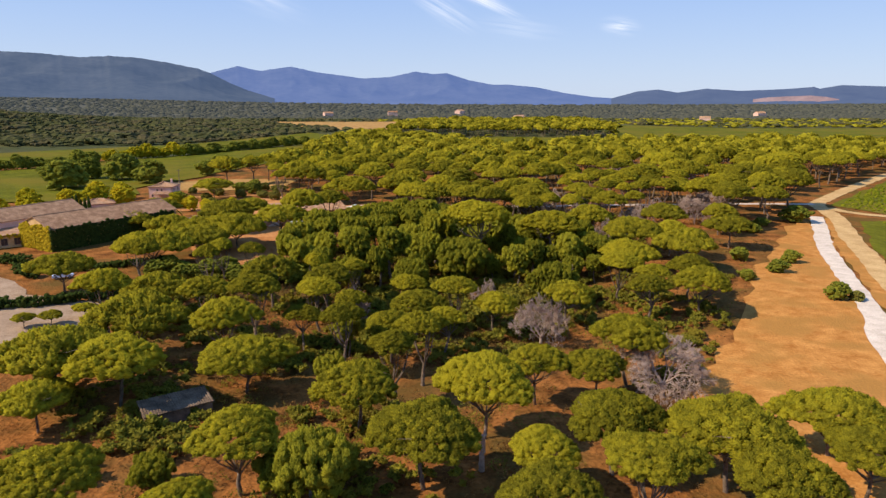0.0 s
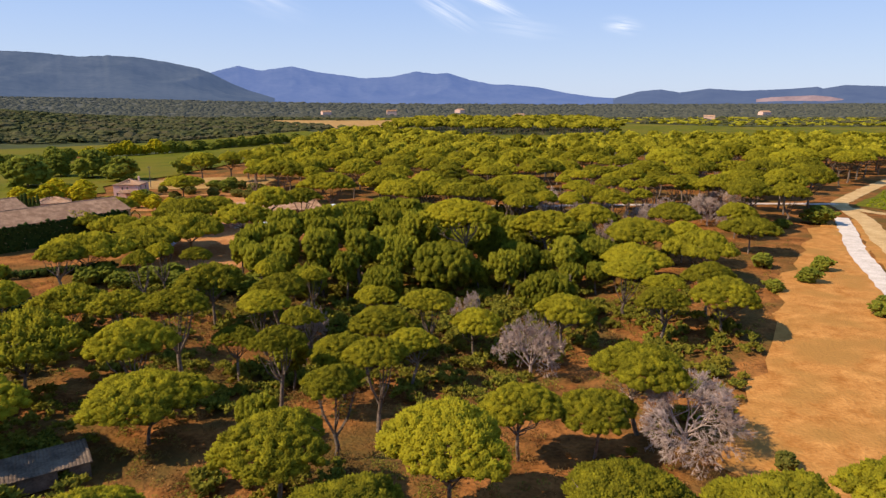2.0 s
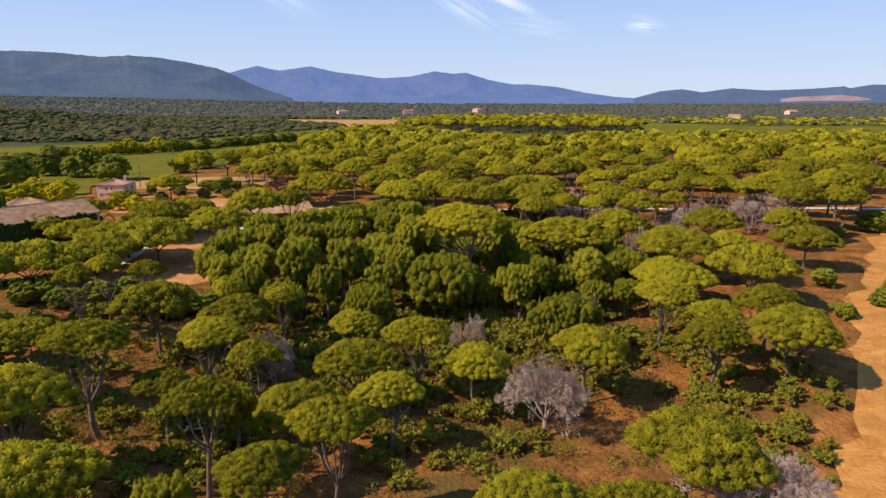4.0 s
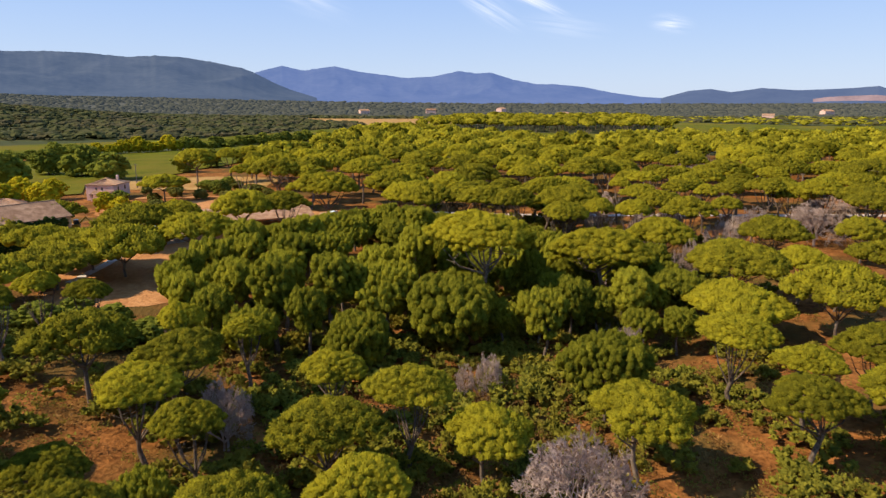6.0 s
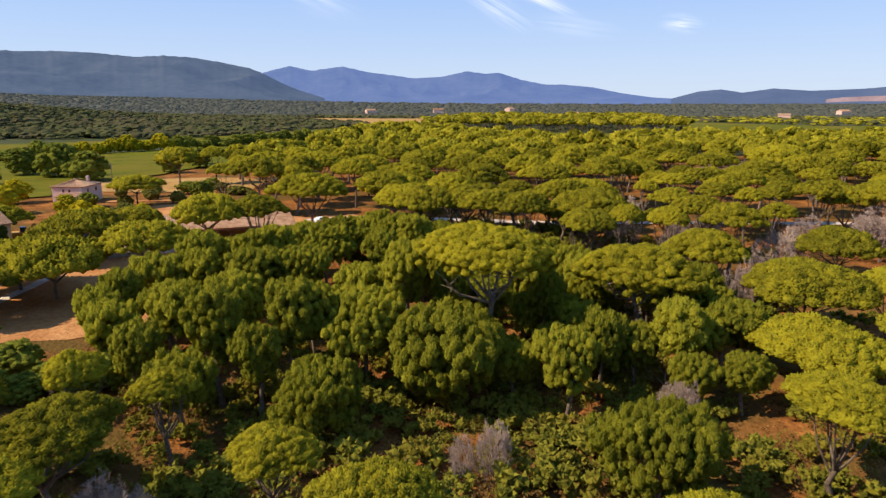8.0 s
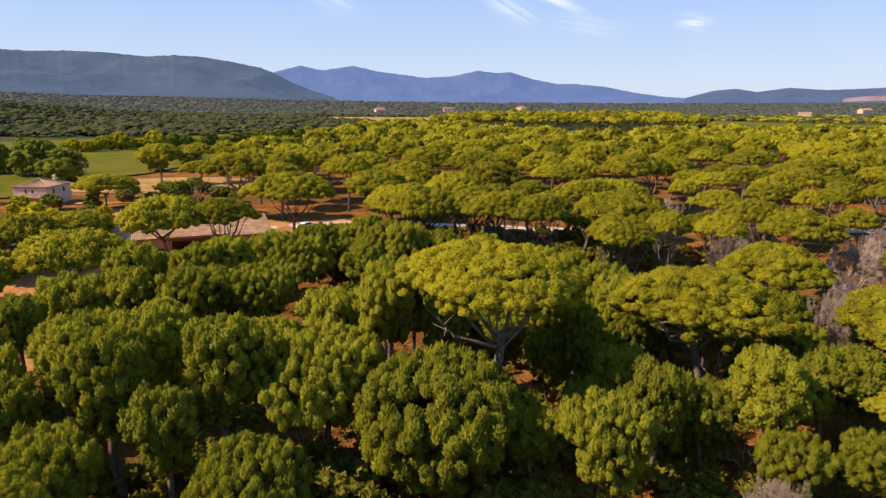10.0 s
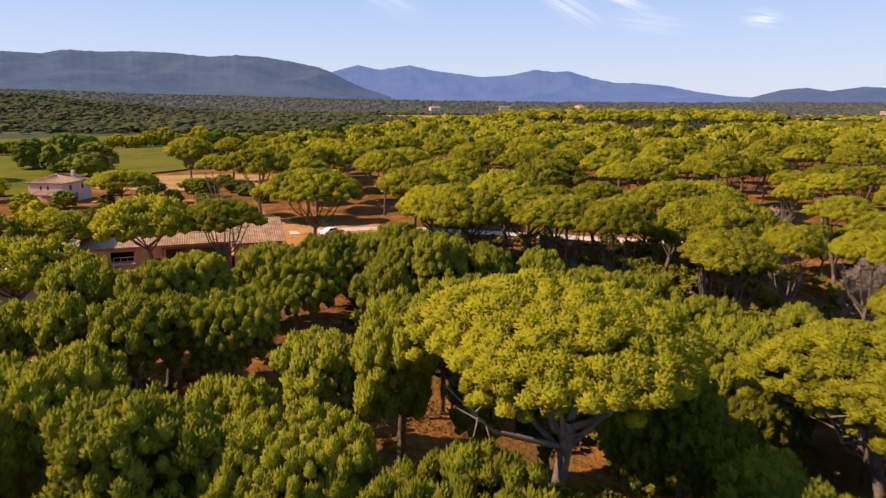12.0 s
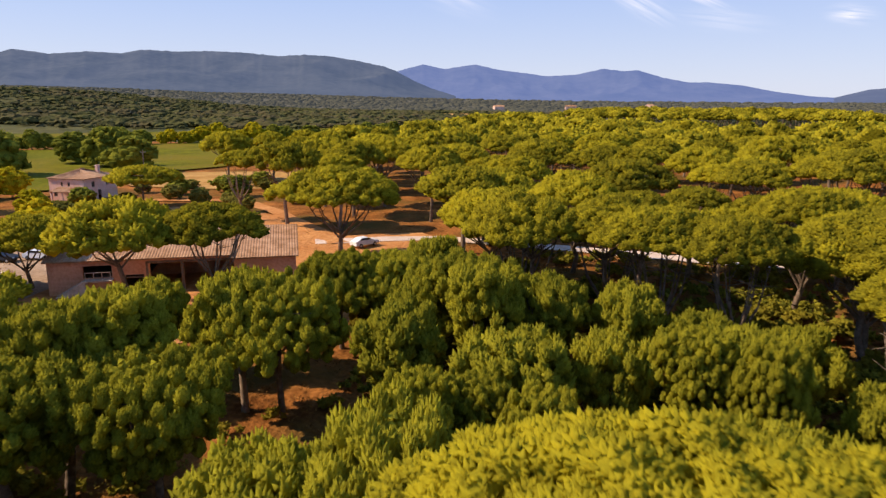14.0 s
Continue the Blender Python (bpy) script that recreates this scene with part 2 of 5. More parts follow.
def ribbon(name, centre, width, lift, mat, label, category, seed=1):
    """A road along a line of points, its edges uneven, lying on the ground."""
    rng = random.Random(seed)
    pts = []
    for (ax, ay), (bx, by) in zip(centre, centre[1:]):
        k = max(2, int(math.hypot(bx - ax, by - ay) / 3))
        pts += [(ax + (bx - ax) * i / k, ay + (by - ay) * i / k) for i in range(k)]
    pts.append(centre[-1])
    for _ in range(3):
        pts = [pts[0]] + [tuple((a + 2 * b + c) / 4 for a, b, c in zip(p, q, r)) for p, q, r in zip(pts, pts[1:], pts[2:])] + [pts[-1]]
    bm, rows = bmesh.new(), []
    for i, p in enumerate(pts):
        q, o = pts[min(i + 1, len(pts) - 1)], pts[max(i - 1, 0)]
        d = Vector((q[0] - o[0], q[1] - o[1])).normalized()
        row = []
        for k in (-0.5, -0.2, 0.2, 0.5):
            w = width * k * (1 + (rng.uniform(-0.14, 0.14) if abs(k) > 0.4 else 0))
            x, y = p[0] - d.y * w, p[1] + d.x * w
            row.append(bm.verts.new((x, y, terrain(x, y) + lift - (0.0 if abs(k) < 0.4 else 0.03))))
        rows.append(row)
    for a, b in zip(rows, rows[1:]):
        for i in range(3):
            bm.faces.new((a[i], a[i + 1], b[i + 1], b[i]))
    return tagged(part(name, bm, mat, None, smooth=True), label, category, kind="structure")


def patch(name, poly, lift, mat, label, category, ragged=0.6, step=4.0, seed=1):
    """A stretch of ground with a ragged edge."""
    rng = random.Random(seed)
    ring = []
    for (ax, ay), (bx, by) in zip(poly, poly[1:] + poly[:1]):
        k = max(1, int(math.hypot(bx - ax, by - ay) / step))
        ring += [(ax + (bx - ax) * i / k + rng.uniform(-ragged, ragged), ay + (by - ay) * i / k + rng.uniform(-ragged, ragged)) for i in range(k)]
    bm = bmesh.new()
    f = bm.faces.new([bm.verts.new((x, y, 0)) for x, y in ring])
    bmesh.ops.triangulate(bm, faces=[f])
    span = max(max(p[0] for p in poly) - min(p[0] for p in poly), max(p[1] for p in poly) - min(p[1] for p in poly))
    for _ in range(3 if span < 160 else 1):
        long = [e for e in bm.edges if e.calc_length() > step * 1.6]
        if long:
            bmesh.ops.subdivide_edges(bm, edges=long, cuts=1)
            bmesh.ops.triangulate(bm, faces=bm.faces)
    for v in bm.verts:
        v.co.z = terrain(v.co.x, v.co.y) + lift
    ob = tagged(part(name, bm, mat, None, smooth=True), label, category, kind="structure")
    if sum(f.normal.z for f in ob.data.polygons) < 0:
        ob.data.flip_normals()
    return ob


# ---- ground ----
def spaced(lo, hi, near_lo, near_hi, step):
    mid = list(np.arange(near_lo, near_hi + 0.1, step))
    up, v, s = [], near_hi, step
    while v < hi:
        s *= 1.18
        v += s
        up.append(min(v, hi))
    down, v, s = [], near_lo, step
    while v > lo:
        s *= 1.18
        v -= s
        down.append(max(v, lo))
    return down[::-1] + mid + up


gx, gy = spaced(-4600, 4600, -120, 150, 3), spaced(-900, 4600, 20, 270, 3)
gv = [(x, y, terrain(x, y) + (0.10 * noise.noise((x * 0.11, y * 0.11, 0)) - 0.07 if -160 < x < 200 and -10 < y < 330 else -0.15)) for y in gy for x in gx]
gt, gi, W = [], [], len(gx)
for j in range(len(gy) - 1):
    for i in range(W - 1):
        a = j * W + i
        gt += [(a, a + 1, a + W + 1), (a, a + W + 1, a + W)]
        far = gy[j] > 420 or abs(gx[i]) > 420
        gi += [1 if far else 0] * 2
tagged(new("ground", mesh_np("ground", gv, gt, [SOIL, PLAIN], gi, True)), "orange-brown dry forest floor with needles and low scrub", "ground", kind="structure")

DRY = [(-5, -80), (20, 20), (36, 70), (33, 84), (40, 94), (50, 112), (58, 124), (70, 146), (84, 168), (104, 200), (120, 222), (110, 185), (86, 138), (72, 100), (60, 60), (55, 20), (35, -80)]
patch("dry_field", DRY, 0.08, STRAW, "tan dry grass field beside the white road", "field", 1.6, 5, 3)
patch("verge", [(79, 104), (96, 138), (117, 186), (133, 219), (127, 221), (104, 172), (92, 143), (80, 112)], 0.06, STRAW, "strip of dry grass beside the white road", "verge", 0.6, 4, 4)
patch("vineyard_field", [(143, 246), (176, 282), (212, 320), (300, 400), (420, 420), (420, 250), (152, 226)], 0.08, MEADOW, "green vineyard ground beside the sandy track", "vineyard", 0.8, 6, 5)
patch("vineyard_field", [(134, 213), (152, 216), (260, 216), (240, 120), (104, 150), (114, 172)], 0.08, MEADOW, "green vineyard ground in the fork of two tracks", "vineyard", 0.8, 6, 6)
patch("far_meadow", [(43, 452), (131, 497), (325, 496), (470, 480), (900, 560), (980, 900), (600, 880), (376, 880), (266, 985), (200, 985), (182, 725), (176, 672), (60, 690), (0, 640)], 0.3, MEADOW, "bright green meadow between pine woods", "meadow", 3, 30, 7)
patch("far_meadow", [(-420, 430), (-317, 482), (-262, 538), (-212, 585), (-152, 775), (-107, 700), (-120, 600), (-195, 530), (-230, 460), (-264, 396)], 0.9, MEADOW, "long yellow-green meadow in front of dark woods", "meadow", 3, 20, 8)
patch("far_meadow", [(-330, 335), (-262, 358), (-238, 382), (-217, 428), (-180, 475), (-157, 528), (-120, 585), (-95, 560), (-100, 450), (-118, 376), (-128, 330), (-136, 300), (-128, 280), (-150, 262), (-188, 250), (-300, 230)], 0.35, MEADOW, "green meadow behind a row of trees", "meadow", 2, 15, 9)
patch("ochre_field", [(-300, 1150), (-163, 880), (-57, 820), (-20, 985), (-60, 1150)], 0.25, OCHRE, "ochre stubble field among far trees", "field", 4, 40, 10)
patch("ochre_field", [(-140, 318), (-100, 335), (-72, 330), (-70, 300), (-96, 292), (-118, 292)], 0.12, OCHRE, "dry ochre grass behind the pink house", "field", 1.5, 8, 11)
patch("earth_yard", [(-60, 158), (-43, 160), (-38, 168), (-34, 190), (-28, 205), (-26, 222), (-20, 228), (-16, 240), (-26, 252), (-42, 246), (-58, 262), (-80, 268), (-104, 255), (-96, 236), (-76, 232), (-62, 214), (-72, 200), (-70, 186), (-66, 172)], 0.03, TERRACOTTA, "red earth yard round the long barn", "yard", 2.2, 5, 12)
patch("paved_yard", [(-110, 152), (-93, 141), (-84, 131), (-63, 124), (-60, 116), (-63, 108), (-72, 103), (-86, 96), (-120, 100), (-140, 140)], 0.09, PAVED, "pale gravel car park with small trees", "car park", 0.5, 4, 13)
patch("paved_yard", [(-56.5, 203.5), (-64, 196), (-76, 206), (-86, 226), (-72, 230), (-66, 220), (-59, 212)], 0.12, PAVED, "pale gravel forecourt beside the barn", "forecourt", 0.4, 3, 14)
ribbon("white_road", [(10, -60), (30, 10), (60, 70), (72, 104), (79.5, 118), (90, 145), (101.5, 174), (125.2, 222)], 4.2, 0.14, CHALK, "white gravel road through dry grass", "road", 1)
ribbon("sandy_track", [(40, -40), (60, 40), (82, 100), (96, 138), (116, 187), (131, 220), (139, 249), (176, 291), (229, 347), (330, 430)], 5.5, 0.10, TRACK, "sandy vehicle track beside the white road", "track", 2)
ribbon("sandy_track", [(139, 240), (141, 229), (152, 221), (300, 214)], 4.5, 0.12, TRACK, "sandy track branching between vineyards", "track", 3)
ribbon("forest_road", [(139, 249), (113, 250), (90, 248), (48, 246), (22, 244), (0, 246), (-24, 248), (-40, 240)], 3.6, 0.14, ROADPINK, "white gravel road crossing the pine wood", "road", 4)
ribbon("forest_road", [(-36, 240), (-60, 264), (-76, 277), (-104, 272)], 3.2, 0.16, TERRACOTTA, "red earth lane from the barn to the pink house", "lane", 5)
ribbon("earth_path", [(-62, 170), (-63, 186), (-67, 200), (-70, 212)], 1.8, 0.16, CHALK, "pale path across the red earth yard", "path", 6)


# ---- mountains and sky ----
def ridge(name, profile, near, crest, mat, label, seed, steps=260):
    """A mountain range from (bearing, elevation) in degrees along its crest; slopes with spurs and gullies run down to the plain."""
    bear, elev = [p[0] for p in profile], [p[1] for p in profile]
    az = np.linspace(bear[0], bear[-1], steps)
    rows, vs = 22, []
    for a in az:
        top = EYE + crest * math.tan(radians(float(np.interp(a, bear, elev))))
        for j in range(rows):
            k = min(j / (rows - 3), 1.0)
            d = near + (crest - near) * k + 120 * max(0, j - rows + 3)
            x, y = d * math.sin(radians(float(a))), d * math.cos(radians(float(a)))
            bend = 260 * noise.noise((x / 900, y / 900, seed))
            spur = 1 - abs(noise.noise(((x + bend) / 420, (y - bend) / 700, seed))) * 1.5 - abs(noise.noise(((x - bend) / 150, y / 240, seed + 5))) * 0.6
            h = top * (k ** 1.15) * (1 - (0.42 - 0.40 * spur) * math.sin(math.pi * k) ** 0.8)
            h += top * 0.014 * noise.noise((float(a) * 2.6, seed, 0)) * k
            if j > rows - 3:
                h = top * (1 - 0.3 * (j - rows + 3))
            vs.append((x, y, max(h, -2) if j else -2))
    ts = []
    for i in range(steps - 1):
        for j in range(rows - 1):
            a = i * rows + j
            ts += [(a, a + rows, a + rows + 1), (a, a + rows + 1, a + 1)]
    return tagged(new(name, mesh_np(name, vs, ts, [mat], None, True)), label, "mountains", kind="structure")


def aim(x, y):
    """Bearing and elevation, in degrees, of a direction given as offsets from the first view's axis in units of its half width."""
    u, v = x * math.tan(radians(33.4)), y * math.tan(radians(33.4))
    c, s = math.cos(radians(TILT)), math.sin(radians(TILT))
    up, ahead = v * c + s, c - v * s
    return math.degrees(math.atan2(u, ahead)), math.degrees(math.atan2(up, math.hypot(u, ahead)))


LEFT_CREST = [(-1.72, .436), (-1.6, .459), (-1.48, .445), (-1.36, .450), (-1.26, .444), (-1.2, .453), (-1.1, .447), (-1, .447), (-.92, .443), (-.82, .433), (-.757, .436), (-.69, .432), (-.617, .420), (-.553, .407), (-.525, .397), (-.477, .373), (-.44, .358), (-.38, .340)]
MIDDLE_CREST = [(-.56, .37), (-.525, .398), (-.464, .413), (-.413, .402), (-.343, .412), (-.286, .399), (-.215, .390), (-.184, .385), (-.12, .388), (-.0625, .4005), (-.024, .395), (.008, .397), (.059, .381), (.11, .371), (.148, .371), (.212, .365), (.275, .352), (.34, .343), (.39, .340)]
RIGHT_CREST = [(.38, .340), (.44, .356), (.486, .360), (.53, .353), (.594, .362), (.67, .357), (.773, .361), (.837, .366), (.85, .362), (.90, .370), (1.0, .367), (1.15, .372), (1.35, .36)]
ridge("mountain_range", [aim(*p) for p in LEFT_CREST], 2500, 3700, MOUNT_NEAR, "wooded mountain range, blue haze painted in", 2)
ridge("mountain_range", [aim(*p) for p in MIDDLE_CREST], 3700, 4450, MOUNT_FAR, "far mountain range with several summits, blue haze painted in", 7)
ridge("hill_range", [aim(*p) for p in RIGHT_CREST], 3500, 4300, MOUNT_RIGHT, "low far hills, blue haze painted in", 12)
ridge("quarry", [aim(.70, .338), aim(.735, .3425), aim(.78, .3445), aim(.83, .3465), aim(.87, .343), aim(.895, .338)], 3700, 3790, QUARRY, "pink quarried slope on the far hills, haze painted in", 4, 40)

FOOT_LINE = [aim(*p) for p in ((-1.72, .357), (-1.45, .353), (-1.2, .348), (-1.0, .341), (-.75, .337), (-.5, .331), (-.2, .327), (.2, .325), (.6, .324), (1.0, .324), (1.35, .325))]


def foothill(x, y):
    """Height of the ground that rises gently to the mountains' foot."""
    a, d = math.degrees(math.atan2(x, y)), math.hypot(x, y)
    top = EYE + 2600 * math.tan(radians(float(np.interp(a, [p[0] for p in FOOT_LINE], [p[1] for p in FOOT_LINE]))))
    k = min(max((d - 1250) / 1350, 0.0), 1.0)
    return -3 + (top + 3) * k ** 1.3 * (1 + 0.06 * noise.noise((x / 300, y / 300, 3)) * (1 - k))


fv = [(d * math.sin(radians(a)), d * math.cos(radians(a))) for a in np.linspace(FOOT_LINE[0][0], FOOT_LINE[-1][0], 150) for d in np.linspace(1250, 2600, 16)]
ft = [t for i in range(149) for j in range(15) for t in ((i * 16 + j, i * 16 + 16 + j, i * 16 + 17 + j), (i * 16 + j, i * 16 + 17 + j, i * 16 + j + 1))]
tagged(new("foothills", mesh_np("foothills", [(x, y, foothill(x, y)) for x, y in fv], ft, [FOOTHILL], None, True)), "brownish wooded foothills below the mountains, haze painted in", "foothills", kind="structure")


def cirrus(name, x, y, w, h, turn, strength, seed):
    """A thin streak of high cloud, far off, seen through its own gaps."""
    m = bpy.data.materials.new(name)
    m.use_nodes = True
    n, l = m.node_tree.nodes, m.node_tree.links
    co, tex, mp = n.new("ShaderNodeTexCoord"), n.new("ShaderNodeTexNoise"), n.new("ShaderNodeMapping")
    mp.inputs["Scale"].default_value = (2.0, 9.0, 1.0)
    mp.inputs["Location"].default_value = (seed, seed * 2, 0)
    l.new(co.outputs["UV"], mp.inputs[0])
    l.new(mp.outputs[0], tex.inputs["Vector"])
    tex.inputs["Detail"].default_value, tex.inputs["Scale"].default_value = 6, 0.9
    grad, mp2 = n.new("ShaderNodeTexGradient"), n.new("ShaderNodeMapping")
    grad.gradient_type = "QUADRATIC_SPHERE"
    mp2.inputs["Location"].default_value, mp2.inputs["Scale"].default_value = (-1, -1, 0), (2, 2, 1)
    l.new(co.outputs["UV"], mp2.inputs[0])
    l.new(mp2.outputs[0], grad.inputs[0])
    ramp, mul, mul2 = n.new("ShaderNodeMapRange"), n.new("ShaderNodeMath"), n.new("ShaderNodeMath")
    ramp.inputs[1].default_value, ramp.inputs[2].default_value = 0.34, 0.7
    l.new(tex.outputs[0], ramp.inputs[0])
    mul.operation = mul2.operation = "MULTIPLY"
    l.new(ramp.outputs[0], mul.inputs[0])
    l.new(grad.outputs[0], mul.inputs[1])
    l.new(mul.outputs[0], mul2.inputs[0])
    mul2.inputs[1].default_value = strength
    mul2.use_clamp = True
    clear, glow, mix = n.new("ShaderNodeBsdfTransparent"), n.new("ShaderNodeEmission"), n.new("ShaderNodeMixShader")
    glow.inputs[0].default_value, glow.inputs[1].default_value = (0.93, 0.95, 1.0, 1), 1.0
    l.new(mul2.outputs[0], mix.inputs[0])
    l.new(clear.outputs[0], mix.inputs[1])
    l.new(glow.outputs[0], mix.inputs[2])
    l.new(mix.outputs[0], n["Material Output"].inputs[0])
    b, e = aim(x, y)
    d = 4650
    at = Vector((d * math.sin(radians(b)) * math.cos(radians(e)), d * math.cos(radians(b)) * math.cos(radians(e)), EYE + d * math.sin(radians(e))))
    bm = bmesh.new()
    uv = bm.loops.layers.uv.new("UVMap")
    r = bmesh.ops.create_grid(bm, x_segments=1, y_segments=1, size=0.5)
    for f in bm.faces:
        for lp in f.loops:
            lp[uv].uv = (lp.vert.co.x + 0.5, lp.vert.co.y + 0.5)
    me = bpy.data.meshes.new(name)
    bm.to_mesh(me)
    bm.free()
    me.materials.append(m)
    ob = new(name, me)
    ob.matrix_world = look(at, (0, 0, EYE)) @ pose(0, 0, 0, 0, 180, turn) @ Matrix.Diagonal((w * d, h * d, 1, 1))
    ob.visible_shadow = False
    return tagged(ob, "thin white wisp of high cirrus cloud", "cloud", "cirrus wisps", kind="structure")


cirrus("cloud", 0.085, .565, 0.16, 0.028, 24, 1.5, 1.3)
cirrus("cloud", 0.0, .54, 0.14, 0.045, 30, 0.9, 4.1)
cirrus("cloud", 0.40, .503, 0.075, 0.035, 8, 0.9, 7.7)
cirrus("cloud", 0.17, .50, 0.16, 0.045, 8, 0.4, 2.9)
cirrus("cloud", -0.40, .56, 0.16, 0.06, 20, 0.35, 5.2)


# ---- trees ----
def ico(level):
    bm = bmesh.new()
    bmesh.ops.create_icosphere(bm, subdivisions=level, radius=1)
    v = np.array([p.co[:] for p in bm.verts])
    t = np.array([[p.index for p in f.verts] for f in bm.faces])
    bm.free()
    return v, t


ICO1, ICO2, ICO3 = ico(1), ico(2), ico(3)


def tufts(rng, base, count, sprays, jag=0.28, cut=-0.45, core=0.78):
    """Templates of leaf tufts: a jagged clump, open below, with needle sprays standing out of it."""
    made = []
    for _ in range(count):
        v = base[0] * rng.uniform(1 - jag, 1 + jag * 0.6, (len(base[0]), 1)) * core
        t = base[1]
        t = t[base[0][t].mean(axis=1)[:, 2] > cut]
        vs, ts = [v], [t]
        k = len(v)
        for _ in range(sprays):
            d = rng.normal(size=3)
            d[2] = abs(d[2]) * 1.1 - 0.35
            d /= np.linalg.norm(d)
            s = np.cross(d, rng.normal(size=3))
            s /= np.linalg.norm(s)
            tip = d * rng.uniform(0.95, 1.2) + np.array((0, 0, rng.uniform(0.1, 0.4)))
            w = rng.uniform(0.05, 0.10)
            vs.append(np.array((d * 0.6 - s * w, d * 0.6 + s * w, tip)))
            ts.append(np.array([[k, k + 1, k + 2]]))
            k += 3
        made.append((np.concatenate(vs), np.concatenate(ts)))
    return made


def cushions(rng, count, shoots, wide, tall, rise, stretch=1.0):
    """Templates of pine boughs: a small core set all over with short pointed shoots that turn upwards."""
    made = []
    for _ in range(count):
        core = ICO1[0] * rng.uniform(0.75, 1.0, (len(ICO1[0]), 1)) * 0.86
        i = np.arange(shoots) + 0.5
        up, an = 1 - 1.42 * i / shoots + rng.normal(size=shoots) * 0.05, i * 2.39996 + rng.normal(size=shoots) * 0.25
        up = np.clip(up, -0.6, 1)
        level = np.sqrt(1 - up ** 2)
        d = np.column_stack((level * np.cos(an), level * np.sin(an), up))
        axis = d + np.array((0, 0, rise)) + rng.normal(size=(shoots, 3)) * 0.18
        axis /= np.linalg.norm(axis, axis=1)[:, None]
        side = np.cross(axis, rng.normal(size=(shoots, 3)))
        side /= np.linalg.norm(side, axis=1)[:, None]
        other = np.cross(axis, side)
        foot = d * rng.uniform(0.62, 0.80, (shoots, 1))
        w, h = wide * rng.uniform(0.7, 1.3, (shoots, 1)), tall * rng.uniform(0.7, 1.3, (shoots, 1))
        corners = [foot + w * (math.cos(q) * side + math.sin(q) * other) for q in (0.0, 2.094, 4.189)] + [foot + axis * h]
        v = np.stack(corners, axis=1).reshape(-1, 3)
        k = len(core) + 4 * np.arange(shoots)
        t = np.concatenate([np.column_stack((k + a, k + b, k + 3)) for a, b in ((0, 1), (1, 2), (2, 0))])
        v = np.concatenate((core, v))
        v[:, 2] *= stretch
        made.append((v, np.concatenate((ICO1[1], t))))
    return made


def scattered(rng, count, draw):
    """Points drawn one by one, each the loneliest of several, so that they lie evenly."""
    pts = [draw()]
    while len(pts) < count:
        some = [draw() for _ in range(7)]
        have = np.array([p[:3] for p in pts])
        pts.append(max(some, key=lambda p: ((have - np.array(p[:3])) ** 2).sum(axis=1).min()))
    return pts


def leafy(rng, count, leaves):
    """Templates of open shrubs: loose leaves round a hemisphere, nothing solid."""
    made = []
    for _ in range(count):
        vs, ts = [], []
        for i in range(leaves):
            d = rng.normal(size=3)
            d[2] = abs(d[2]) - 0.15
            d *= rng.uniform(0.45, 1.0) ** 0.6 / np.linalg.norm(d)
            a, b = rng.normal(size=3), rng.normal(size=3)
            a, b = a / np.linalg.norm(a), b / np.linalg.norm(b)
            vs.append(np.array((d - a * 0.11, d + a * 0.11, d + b * 0.25 + (0, 0, 0.12))))
            ts.append(np.array([[3 * i, 3 * i + 1, 3 * i + 2]]))
        made.append((np.concatenate(vs), np.concatenate(ts)))
    return made


def gather(places, sizes, flat, kinds, rng):
    """One array of vertices and triangles from tufts set at places."""
    vs, ts, k = [], [], 0
    for p, s in zip(places, sizes):
        v, t = kinds[int(rng.integers(len(kinds)))]
        a = rng.uniform(0, 6.283)
        c, sn = math.cos(a), math.sin(a)
        w = v @ np.array(((c, sn, 0), (-sn, c, 0), (0, 0, flat)))
        vs.append(w * s + p)
        ts.append(t + k)
        k += len(v)
    return np.concatenate(vs), np.concatenate(ts)


